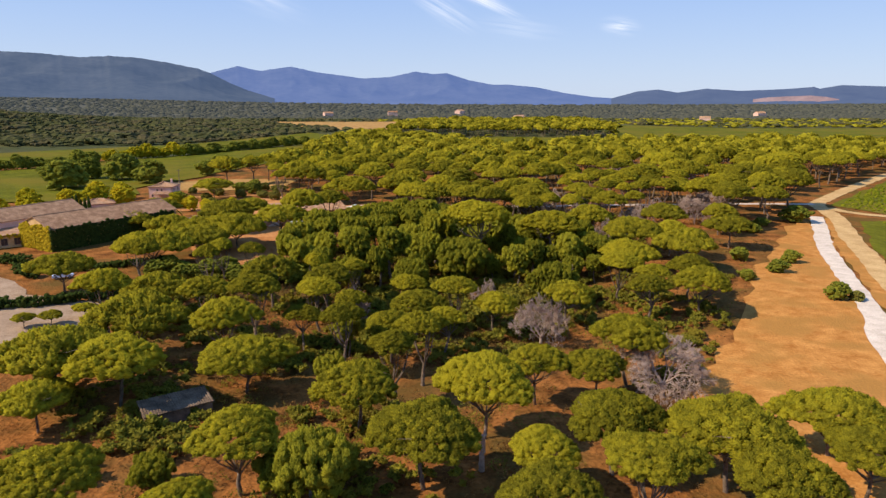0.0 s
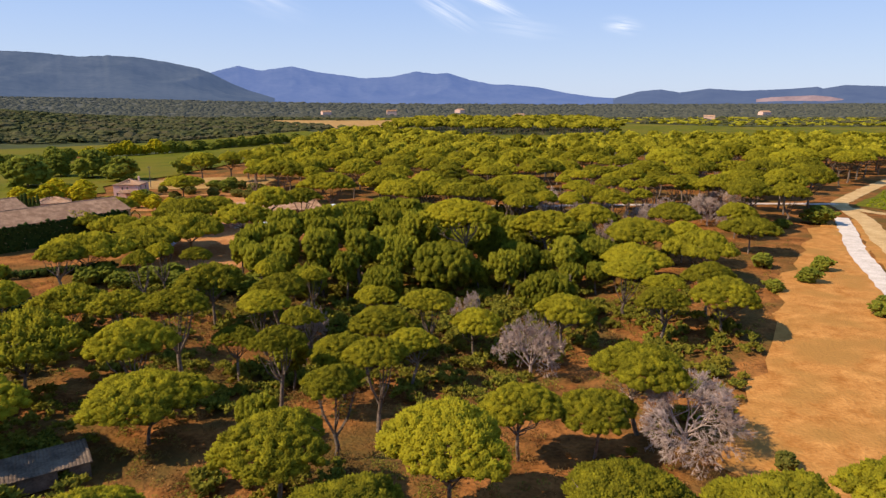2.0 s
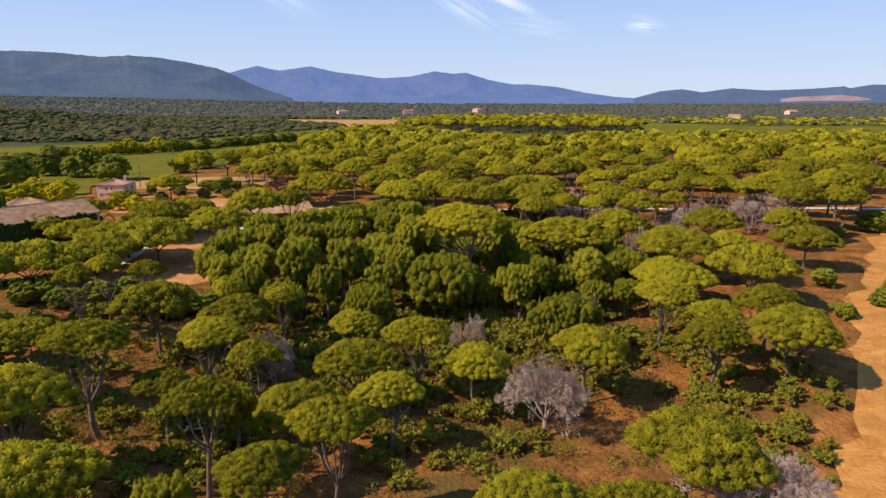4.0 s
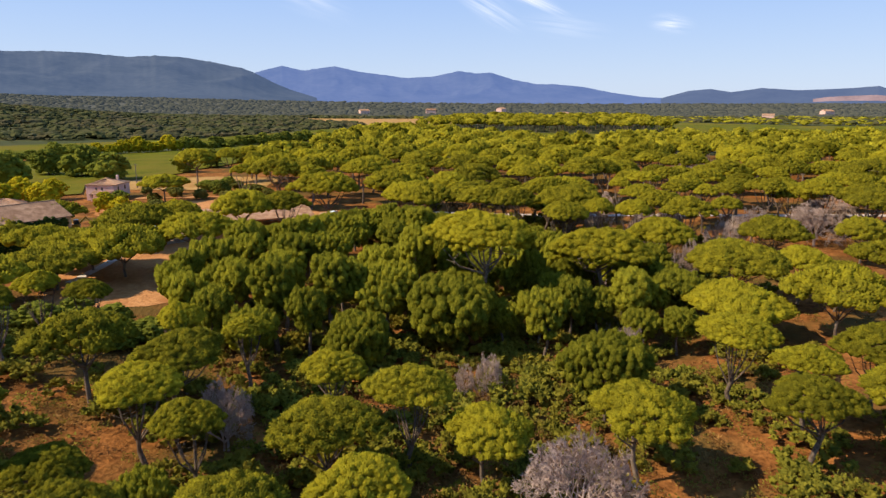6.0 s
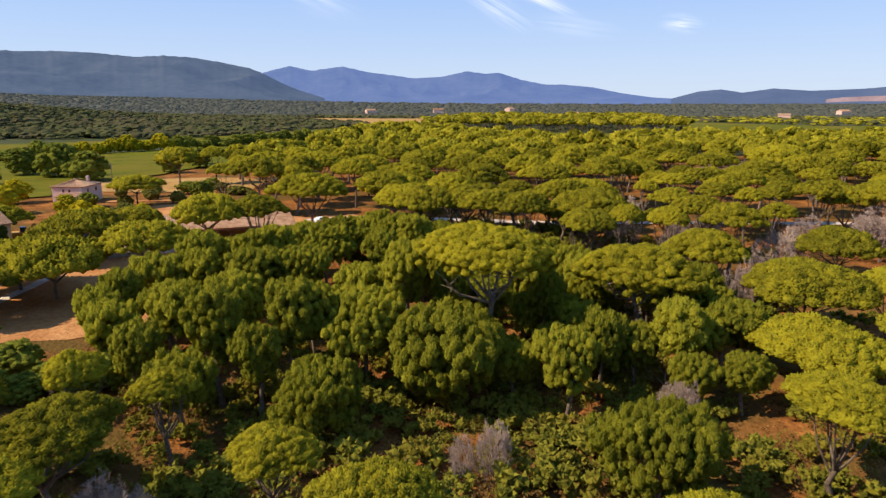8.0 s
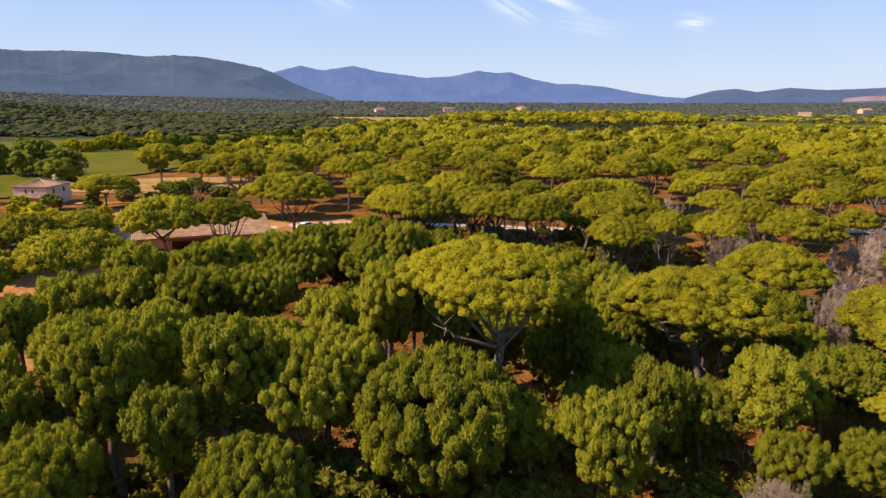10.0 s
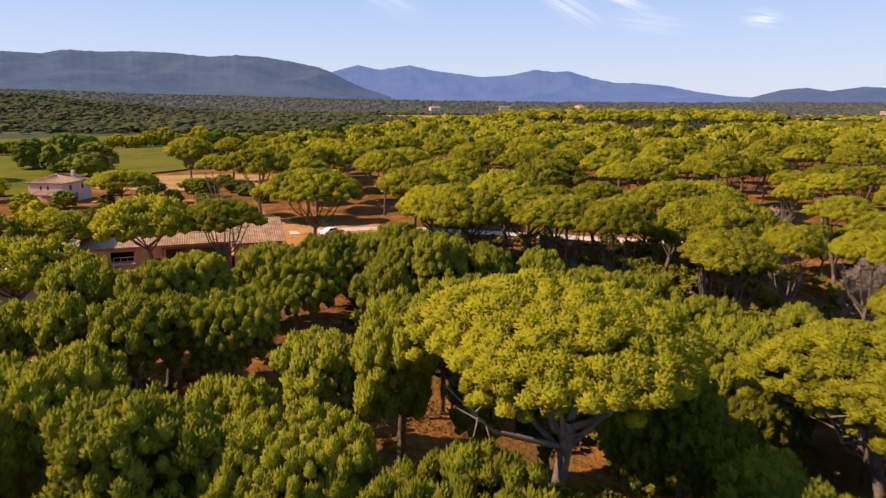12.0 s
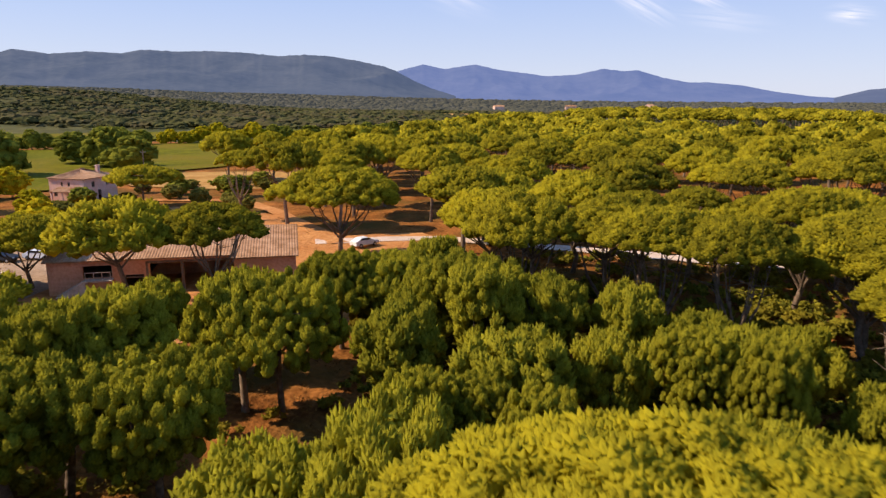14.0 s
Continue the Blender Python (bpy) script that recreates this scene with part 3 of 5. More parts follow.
def umbrella(rng, D, H, count, kinds, size, skirt=0.16):
    """The crown of a stone pine: cushions of shoots over a lobed shallow dome, open below, with shaded gaps between them."""
    R, thick = D / 2, min(rng.uniform(0.25, 0.33) * D, 0.36 * H)
    ph = rng.uniform(0, 6.283, 4)
    lobes = [(rng.uniform(0, 6.283), rng.uniform(0.2, 0.9), rng.uniform(0.02, 0.07)) for _ in range(9)]

    def place(a, r, drop):
        edge = 1 + 0.11 * math.sin(2 * a + ph[0]) + 0.10 * math.sin(3 * a + ph[1]) + 0.07 * math.sin(5 * a + ph[2])
        rise = sum(h * math.exp(-((r * math.cos(a) - q * math.cos(b)) ** 2 + (r * math.sin(a) - q * math.sin(b)) ** 2) / 0.05) for b, q, h in lobes)
        z = H - size * 0.8 - thick * (0.02 + 0.68 * r ** 2.7) + rise * D * 0.35 - drop
        w = (R - size * 0.5) * r * edge
        return w * math.cos(a), w * math.sin(a), z

    top = scattered(rng, count, lambda: place(rng.uniform(0, 6.283), math.sqrt(rng.uniform()), rng.normal() * 0.007 * D))
    rim = [place(rng.uniform(0, 6.283), rng.uniform(0.72, 0.98), thick * rng.uniform(0.05, skirt)) for _ in range(count // 2)]
    low = [place(rng.uniform(0, 6.283), 0.85 * math.sqrt(rng.uniform()), size * rng.uniform(0.7, 1.1)) for _ in range(count // 2)]
    sizes = list(size * rng.uniform(0.75, 1.3, len(top))) + list(size * rng.uniform(0.55, 0.9, len(rim))) + list(size * rng.uniform(0.8, 1.2, len(low)))
    n = len(top) + len(rim)
    v, t = gather(np.array(top + rim), sizes[:n], 0.8, kinds, rng)
    w, u = gather(np.array(low), sizes[n:], 0.8, DISTANT_TUFTS, rng)
    return np.concatenate((v, w)), np.concatenate((t, u + len(v)))


def plumed(rng, D, H, count, kinds, size, foot=0.3):
    """The crown of a young pine: upright plumes crowding a rounded top, thinner towards the bare lower stems."""
    R, h = D / 2, H * (1 - foot)
    lobes = [(rng.uniform(0, 6.283), rng.uniform(-0.2, 0.9), rng.uniform(0.10, 0.34)) for _ in range(9)]

    def place(k):
        a = rng.uniform(0, 6.283)
        r = math.sqrt(max(0.0, 1 - abs(k) ** (3.2 if k > 0 else 2.0))) * rng.uniform(0.62, 1.0) ** 0.5
        bulge = 0.78 + sum(q * max(0.0, math.cos(a - b)) ** 4 * math.exp(-((k - e) / 0.34) ** 2) for b, e, q in lobes)
        return r * (R - 0.4 * size) * bulge * math.cos(a), r * (R - 0.4 * size) * bulge * math.sin(a), min(H - h / 1.6 + k * h / 1.6 + rng.normal() * 0.035 * H, H) - size * 1.2

    outer = scattered(rng, count, lambda: place(rng.uniform(-0.6, 1.0) if rng.uniform() < 0.6 else rng.uniform(0.3, 1.0)))
    inner = [(0.55 * x, 0.55 * y, z - 0.6 * size) for x, y, z in outer[::3]]
    sizes = list(size * rng.uniform(0.65, 1.3, len(outer))) + list(size * rng.uniform(0.9, 1.3, len(inner)))
    v, t = gather(np.array(outer), sizes[:count], 1.0, kinds, rng)
    w, u = gather(np.array(inner), sizes[count:], 1.3, DISTANT_TUFTS, rng)
    return np.concatenate((v, w)), np.concatenate((t, u + len(v)))


def rounded(rng, D, H, count, kinds, size, foot=0.3, flat=0.95):
    """A rounded crown of upright shoots, uneven, with gaps low down."""
    R, h = D / 2, H * (1 - foot)
    lobes = [(rng.uniform(0, 6.283), rng.uniform(-0.3, 0.8), rng.uniform(0.10, 0.30)) for _ in range(10)]
    places, sizes = [], []
    for _ in range(count):
        a, k = rng.uniform(0, 6.283), rng.uniform(-0.62, 1.0)
        r = math.sqrt(max(0.0, 1 - abs(k) ** 2.4)) * rng.uniform(0.6, 1.0) ** 0.5
        bulge = 0.80 + sum(q * max(0.0, math.cos(a - b)) ** 5 * math.exp(-((k - e) / 0.32) ** 2) for b, e, q in lobes)
        z = H - h / 1.62 + k * h / 1.62 + rng.normal() * 0.025 * H
        if k < 0.0 and rng.uniform() < 0.3:
            continue
        places.append((r * R * bulge * math.cos(a), r * R * bulge * math.sin(a), min(z, H) - size * 0.5))
        sizes.append(size * rng.uniform(0.55, 1.35))
    v, t = gather(np.array(places), sizes, flat, kinds, rng)
    base = ICO3 if count > 300 else ICO2
    w = base[0] * rng.uniform(0.80, 1.0, (len(base[0]), 1))
    an, up = np.arctan2(w[:, 1], w[:, 0]), w[:, 2]
    bulge = 0.74 + sum(q * np.clip(np.cos(an - b), 0, 1) ** 5 * np.exp(-((up - e) / 0.32) ** 2) for b, e, q in lobes)
    keep = base[1][base[0][base[1]].mean(axis=1)[:, 2] > -0.55]
    w = np.column_stack((w[:, 0] * R * bulge, w[:, 1] * R * bulge, H - h / 1.62 + np.sign(up) * np.abs(up) ** 0.85 * h / 1.62 * 0.9 - size * 0.5))
    return np.concatenate((v, w)), np.concatenate((t, keep + len(v)))


def limb(vs, ts, a, b, ra, rb, sides=5):
    """A tapered length of wood between two points."""
    a, b = np.array(a, float), np.array(b, float)
    d = (b - a) / max(1e-6, np.linalg.norm(b - a))
    s = np.cross(d, (0.31, 0.85, 0.42))
    s /= np.linalg.norm(s)
    w = np.cross(d, s)
    k = sum(len(v) for v in vs)
    an = np.arange(sides) * 6.2832 / sides
    ring = np.outer(np.cos(an), s) + np.outer(np.sin(an), w)
    vs.append(np.concatenate((a + ring * ra, b + ring * rb)))
    ts.append(np.array([f for i in range(sides) for f in ((k + i, k + (i + 1) % sides, k + sides + (i + 1) % sides), (k + i, k + sides + (i + 1) % sides, k + sides + i))]))


def pine_wood(rng, D, H, forks=6, fork_at=0.42, spread=0.62, sides=6, twigs=3):
    """Trunk and limbs of a pine: a leaning bole that forks and fans out under the crown."""
    vs, ts = [], []
    thick = max(0.13, 0.023 * H)
    p, q = np.array((0, 0, -0.3)), np.array((rng.normal() * 0.03 * H, rng.normal() * 0.03 * H, H * fork_at * 0.55))
    limb(vs, ts, p, q, thick * 1.25, thick, sides)
    top = q + np.array((rng.normal() * 0.03 * H, rng.normal() * 0.03 * H, H * fork_at * 0.5))
    limb(vs, ts, q, top, thick, thick * 0.85, sides)
    for i in range(forks):
        a = 6.283 * i / forks + rng.uniform(-0.4, 0.4)
        r = D / 2 * spread * rng.uniform(0.5, 1.1)
        start = q + (top - q) * rng.uniform(0.5, 1.0)
        end = np.array((r * math.cos(a), r * math.sin(a), H * rng.uniform(0.72, 0.86)))
        mid = start + (end - start) * 0.5 + np.array((0.12 * r * math.cos(a), 0.12 * r * math.sin(a), -0.04 * H))
        limb(vs, ts, start, mid, thick * 0.48, thick * 0.32, 5)
        limb(vs, ts, mid, end, thick * 0.32, thick * 0.12, 4)
        for _ in range(twigs):
            k = rng.uniform(0.1, 1.0)
            s = mid + (end - mid) * k
            e = s + np.array((rng.normal() * 0.09 * D, rng.normal() * 0.09 * D, rng.uniform(0.0, 0.07) * H))
            e[2] = min(e[2], 0.84 * H)
            e[:2] *= min(1.0, 0.40 * D / max(0.1, math.hypot(e[0], e[1])))
            limb(vs, ts, s, e, thick * 0.2, thick * 0.06, 3)
    return np.concatenate(vs), np.concatenate(ts)


def dead_wood(rng, D, H):
    """A bare tree: limbs that fork again and again into a haze of grey twigs."""
    vs, ts = [], []

    def grow(p, d, length, r, depth):
        e = p + d * length
        limb(vs, ts, p, e, max(r, 0.015), max(r * 0.62, 0.010), 5 if depth > 3 else 3)
        if depth == 0:
            return
        for _ in range(3 if depth > 1 else 6):
            out = e - np.array((0, 0, 0.34 * H))
            n = d + 0.18 * out / max(1e-6, np.linalg.norm(out)) + rng.normal(size=3) * 0.58
            n[2] = n[2] * 0.9 + 0.04
            n /= np.linalg.norm(n)
            grow(p + (e - p) * rng.uniform(0.55, 1.0), n, length * rng.uniform(0.62, 0.82), r * 0.58, depth - 1)

    limb(vs, ts, (0, 0, -0.3), (0, 0, H * 0.16), 0.03 * H, 0.024 * H, 6)
    for i in range(7):
        a = 6.283 * i / 7 + rng.uniform(-0.3, 0.3)
        w = rng.uniform(0.35, 1.0)
        d = np.array((math.cos(a) * w, math.sin(a) * w, 0.75))
        grow(np.array((0, 0, H * rng.uniform(0.10, 0.18))), d / np.linalg.norm(d), H * 0.24, 0.0095 * H, 6)
    v, t = np.concatenate(vs), np.concatenate(ts)
    ext = np.percentile(np.hypot(v[:, 0], v[:, 1]), 88)
    v[:, :2] *= D / 2 / ext
    up = v[:, 2] > 0
    v[up, 2] *= H / v[:, 2].max()
    return v, t


rng = np.random.default_rng(5)
CLOSE_TUFTS, NEAR_TUFTS, MID_TUFTS = cushions(rng, 6, 84, 0.13, 0.31, 0.5), cushions(rng, 6, 48, 0.175, 0.36, 0.5), cushions(rng, 6, 28, 0.22, 0.40, 0.5)
CLOSE_PLUMES, NEAR_PLUMES, MID_PLUMES = cushions(rng, 6, 64, 0.15, 0.37, 0.9, 1.5), cushions(rng, 6, 46, 0.18, 0.40, 0.9, 1.6), cushions(rng, 6, 28, 0.22, 0.43, 0.9, 1.6)
DISTANT_TUFTS = cushions(rng, 8, 5, 0.42, 0.50, 0.4)
FAR_TUFTS, BUSH_TUFTS, LEAF_TUFTS, SHRUBS, WOOD_TUFTS = tufts(rng, ICO1, 6, 0, 0.22, -0.3, 1.0), cushions(rng, 8, 7, 0.36, 0.6, 0.3), tufts(rng, ICO1, 8, 9, 0.25, -0.2, 0.85), leafy(rng, 8, 44), tufts(rng, ICO2, 8, 0, 0.38, -0.25, 1.0)
STONE_SHAPES, YOUNG_SHAPES = (0.55, 0.7, 0.85, 1.05, 1.3, 1.65), (0.8, 1.05, 1.5, 2.2)
MESHES = {}


def tree_meshes(kind, shape, detail, seed):
    """Shared trunk and crown meshes of one kind, slenderness and detail; ten metres across."""
    key = (kind, shape, detail, seed)
    if key not in MESHES:
        g = np.random.default_rng(int(shape * 100) + 17 * seed + 3 * len(kind) + detail)
        H = 10 * shape
        if kind == "stone":
            kinds, count, size = ((NEAR_TUFTS, 175, 0.60), (MID_TUFTS, 115, 0.74), (CLOSE_TUFTS, 260, 0.50))[detail]
            crown, mat = umbrella(g, 10, H, count, kinds, size, 0.5 if detail == 2 else 0.16), PINE
            wood = pine_wood(g, 10, H, 7 if detail == 1 else 9, 0.56 if detail == 2 else 0.30 if seed else 0.46, 0.74, 6, 3 if detail == 1 else 5)
        elif kind == "young":
            kinds, count, size = ((NEAR_PLUMES, 170, 0.58), (MID_PLUMES, 130, 0.70), (CLOSE_PLUMES, 340, 0.42))[detail]
            crown, mat = plumed(g, 10, H, count, kinds, size * max(1, shape ** 0.4), 0.40 if shape < 1 else 0.56), YOUNG
            wood = pine_wood(g, 10, H, 6, 0.55, 0.5, 5, 2)
        else:
            mat = {"oak": OAK, "lime": LIME, "olive": OLIVE}[kind]
            crown = rounded(g, 10, H, 170, LEAF_TUFTS, 0.95, 0.16, 0.85)
            wood = pine_wood(g, 10, H, 5, 0.35, 0.5, 5, 1)
        MESHES[key] = (mesh_np("trunk", *wood, [BARK], None, True), mesh_np("crown", *crown, [mat], None, kind in ("stone", "young")))
    return MESHES[key]


def plant(kind, x, y, H, D, label, category, group, detail=0, name="pine_tree"):
    """A tree standing at a place: an Empty at its foot with a trunk and a crown."""
    shapes = STONE_SHAPES if kind == "stone" else YOUNG_SHAPES
    shape = min(shapes, key=lambda s: abs(math.log(s * D / H)))
    seed = int(abs(x * 7 + y * 3)) % 2
    trunk, crown = tree_meshes(kind, shape, detail, seed)
    e = new(name)
    e.empty_display_size = 0.5
    turn = (x * 37.0 + y * 91.0) % 360
    e.matrix_world = pose(x, y, terrain(x, y) - 0.05, 0, 0, turn) @ Matrix.Diagonal((D / 10, D / 10, H / (10 * shape), 1))
    for nm, me in (("trunk", trunk), ("crown", crown)):
        new(nm, me).parent = e
    return tagged(e, label, category, group)


DEAD_MESHES = []


def bare(x, y, meshes, size, turn, label):
    e = new("dead_tree")
    e.empty_display_size = 0.5
    e.matrix_world = pose(x, y, terrain(x, y) - 0.05, 0, 0, turn) @ Matrix.Diagonal((*size, 1))
    for nm, me in zip(("trunk", "bare_crown"), meshes):
        new(nm, me).parent = e
    return tagged(e, label, "dead tree", "dead trees")


def split(v, t, smooth):
    """The first length of wood is the trunk, the rest are branches."""
    return mesh_np("trunk", v[:12], t[:12], [DEADWOOD], None, smooth), mesh_np("bare_crown", v[12:], t[12:] - 12, [DEADWOOD], None, smooth)


def dead_tree(x, y, H, D):
    if not DEAD_MESHES:
        for s in (3, 8):
            DEAD_MESHES.append(split(*dead_wood(np.random.default_rng(s), 10, 8), False))
    return bare(x, y, DEAD_MESHES[int(abs(x + y)) % 2], (D / 10, D / 10, H / 8), (x * 53) % 360, "leafless grey dead tree with a haze of fine twigs")


def snag(x, y, H, D, seed, turn):
    """A barkless dead tree with a few thick pale limbs."""
    r, vs, ts = np.random.default_rng(seed), [], []

    def grow(p, d, length, thick, depth):
        e = p + d * length
        limb(vs, ts, p, e, thick, thick * 0.68, 6)
        if depth == 0:
            return
        for _ in range(2 if depth > 2 else 3):
            n = d + r.normal(size=3) * 0.42
            n[2] = n[2] * 0.85 + 0.12
            n /= np.linalg.norm(n)
            grow(p + (e - p) * r.uniform(0.75, 1.0), n, length * r.uniform(0.6, 0.9), thick * 0.6, depth - 1)

    grow(np.array((0, 0, -0.3)), np.array((0.05, 0, 1.0)), H * 0.24, 0.026 * H, 0)
    for i in range(4):
        a = 1.57 * i + r.uniform(-0.5, 0.5)
        d = np.array((math.cos(a) * 0.8, math.sin(a) * 0.8, 0.7))
        grow(np.array((0, 0, H * r.uniform(0.10, 0.22))), d / np.linalg.norm(d), H * 0.30, 0.017 * H, 4)
    v, t = np.concatenate(vs), np.concatenate(ts)
    v *= np.array((D / 2 / np.abs(v[:, 0]).max(), D / 2 / np.abs(v[:, 1]).max(), H / v[:, 2].max()))
    return bare(x, y, split(v, t, True), (1, 1, 1), turn, "barkless dead tree with a few thick pale limbs")


# place, height and width of the trees, in metres, stand by stand
STONE_PINES_A = [
    (-22.7, 51.2, 7.1, 6.2), (9.2, 51.8, 7.9, 9.2), (18.6, 53.7, 9.9, 8.4), (30.2, 53.9, 8.6, 9.5), (-35.6, 53.9, 8.4, 9.5), (41, 58.6, 7.9, 8.1),
    (10, 60.4, 7.3, 7.2), (-20.4, 60.8, 8.9, 9.2), (28.9, 61.5, 9.5, 12.3), (-2, 62.3, 9, 11.3), (18.2, 65.1, 9.2, 10.5), (43, 68.2, 7.5, 11.1),
    (-48.5, 73.7, 6.2, 8.3), (5, 74.3, 10.5, 11.3), (-10.4, 75.1, 8.9, 10.4), (-41.9, 80.4, 9.7, 11.8), (-51.2, 82.7, 9.7, 13.6), (12.7, 85.7, 8.3, 8.4),
    (20.7, 85.7, 7.3, 8.4), (-27.5, 87.4, 7.8, 12), (26.8, 91, 10.5, 10), (-33.1, 96.9, 11, 9.6), (-46.7, 97.8, 10.8, 14.1), (-8.5, 102.7, 9.1, 8.6),
]
STONE_PINES_B = [
    (-23.2, 106.2, 8.6, 6.1), (-30.9, 106.6, 13.2, 7.9), (0.1, 107.4, 8.8, 7.1), (-57, 108.7, 11.5, 8.5), (-41.9, 113.7, 10.1, 8.4), (-4.8, 116.9, 9.2, 9.5),
    (9.7, 117.6, 8.7, 7.9), (-23.1, 119.6, 10.1, 8.2), (38, 119.6, 9.6, 7.8), (23.6, 119.8, 9.8, 9.2), (-53.2, 120.3, 8.1, 11.5), (48.5, 121.2, 9.5, 11),
    (2.4, 121.6, 10.7, 8), (40.9, 126.8, 9.7, 6.5), (-22.2, 126.8, 11.2, 9.2), (-34.1, 129.1, 11.5, 10.4), (49.6, 130.7, 9.5, 8.6), (-77.6, 132.4, 8.2, 12),
    (36.8, 134.7, 10.6, 8.5), (55.6, 150.6, 10.2, 13.3), (43.5, 152.7, 7.8, 13.6), (-67.6, 153.2, 9, 15.8), (8.5, 160.5, 18.5, 15.1), (61.3, 162.9, 7.6, 9.4),
]
STONE_PINES_C = [
    (-61.7, 166, 7.5, 15), (27.6, 166.3, 14.6, 13.9), (57.6, 166.6, 9.2, 8.2), (48.2, 168.1, 10.2, 15.4), (75.9, 174.4, 8.5, 12.1), (-54.9, 175.2, 9.3, 16.2),
    (-62.8, 178.5, 7.8, 16.5), (-44.4, 182.6, 10.7, 13), (40.9, 184.2, 12.4, 11.1), (-76.6, 184.3, 7, 11.5), (80, 192, 9.3, 10.2), (43, 192.3, 10.9, 11.7),
    (-90.9, 192.8, 7, 13.8), (24.6, 193.9, 15.1, 9.6), (65.2, 195.7, 8.8, 13.7), (38.2, 196.3, 14.5, 6.9), (-64.7, 198.4, 9.1, 16.5), (31.8, 198.7, 14.8, 6.5),
    (50, 200.9, 13.3, 9.9), (-42.7, 202.5, 12, 13), (58.2, 203, 12.4, 6.7), (-89, 206.7, 8.5, 13.5), (-35.3, 206.9, 11.1, 11.4), (-59.5, 207.2, 8.7, 10.9),
]
STONE_PINES_D = [
    (8.8, 210.5, 15, 12), (4.4, 213.5, 14.5, 9.5),
    (15, 208.1, 15.2, 10.4), (47.1, 210.4, 13.4, 9.4), (-3.9, 212.8, 14.2, 12.2), (27.7, 213.4, 14.4, 13.3), (27.8, 215.6, 14.5, 16.5), (-3.8, 220.9, 11.4, 9.3),
    (45, 221.5, 12.7, 8.9), (4.5, 222.3, 13, 11.6), (60.2, 222.7, 11.8, 5.7), (23.6, 224.2, 14.5, 11), (66.4, 226.2, 11.6, 7.8), (-10, 226.6, 11.4, 12.8),
    (81.9, 227.4, 11.5, 11.7), (45.3, 228, 7, 10), (-31.3, 230.2, 12.7, 16.1), (30.3, 234.8, 12.1, 10.4), (42.7, 235.8, 11.8, 5.5), (90.9, 235.8, 11.5, 8.2),
    (13.7, 236, 11.5, 9.8), (-16.4, 239, 12.5, 13), (30.7, 242.6, 10.9, 12.9), (76.6, 247.3, 11.5, 8.8), (-15.4, 247.9, 11.1, 16.5), (-50, 250, 14.5, 14),
]
STONE_PINES_E = [
    (-40.8, 250.6, 12.5, 9.3), (-61.2, 254, 12.6, 7.2), (-12, 258, 12.5, 11), (-28, 262, 13.5, 12), (92.3, 263, 11.5, 7.9), (-90.8, 264.7, 8.6, 13.7),
    (66.1, 265.8, 11.5, 8.1), (83.9, 267.2, 11.5, 8.9), (60.1, 270.4, 11.5, 8.3), (75, 271.6, 11.5, 10), (-42, 276, 14, 13), (-28.9, 285.8, 12.5, 14.7),
    (119, 287.9, 11.5, 14.2), (53, 288.9, 11.5, 12.7), (86.8, 289.5, 11.5, 12.6), (-62.1, 290.1, 12.6, 16.5), (-50.1, 295.9, 12.5, 13.5), (135.4, 299.5, 11.5, 11.1),
    (-99.7, 309.3, 13.6, 15), (-89.1, 314.6, 13.2, 10.5), (-0.8, 318.2, 11.5, 15), (-42, 318.3, 12.5, 12.7), (-26.2, 319.6, 12.5, 12.7), (42.9, 321.6, 11.5, 15),
]
STONE_PINES_F = [
    (-85.1, 327.4, 13.1, 9.9), (25.7, 328.8, 11.5, 15), (11.8, 336.8, 11.5, 13.4), (72.7, 354.8, 11.5, 15), (41.1, 363.1, 11.5, 14.6),
]
YOUNG_PINES_A = [
    (-13.2, 60, 7.2, 10.2), (-29.8, 61.9, 3.6, 4.6), (-15.8, 89, 5.6, 4.8), (-15.8, 105.9, 7.7, 4.7), (22.3, 131.6, 10.6, 9.7), (-20.8, 143.4, 8.6, 7.1),
    (-6.8, 143.9, 8.7, 9.5), (17, 149.3, 10.5, 6.3), (-19.3, 149.3, 13.5, 6.6), (4.5, 153, 11.3, 15.1), (-12.1, 153.4, 13.5, 7.1), (-4.9, 156, 11.6, 10),
    (-20.6, 157.5, 12.1, 7.6), (16.7, 165.9, 11.6, 4.7), (-2, 167.7, 14.6, 6.2), (-24, 172.7, 10.7, 8.4), (21.1, 174.1, 11.5, 5.4), (-18.3, 175.9, 10.3, 9.3),
    (-24.6, 176, 12.1, 5.3), (2.3, 178.7, 11.4, 4.2), (-4.1, 178.9, 11, 4.4), (-23, 179.3, 12, 6.6), (-1.3, 180.9, 10.4, 4.5), (14.2, 185.7, 13.1, 4.2),
]
YOUNG_PINES_B = [
    (21.2, 186.3, 10.9, 6.5), (10.6, 187.9, 12.5, 4.6), (-20.6, 188.5, 10.6, 7.6), (-17.8, 189, 10.2, 9.8), (-3.8, 194.2, 12.6, 6.1), (-6.5, 199.2, 11.4, 10.8),
    (-0.3, 199.4, 10.8, 7.1), (-18.7, 201.7, 8.9, 8.6), (-15.5, 205.2, 8.4, 11),
]
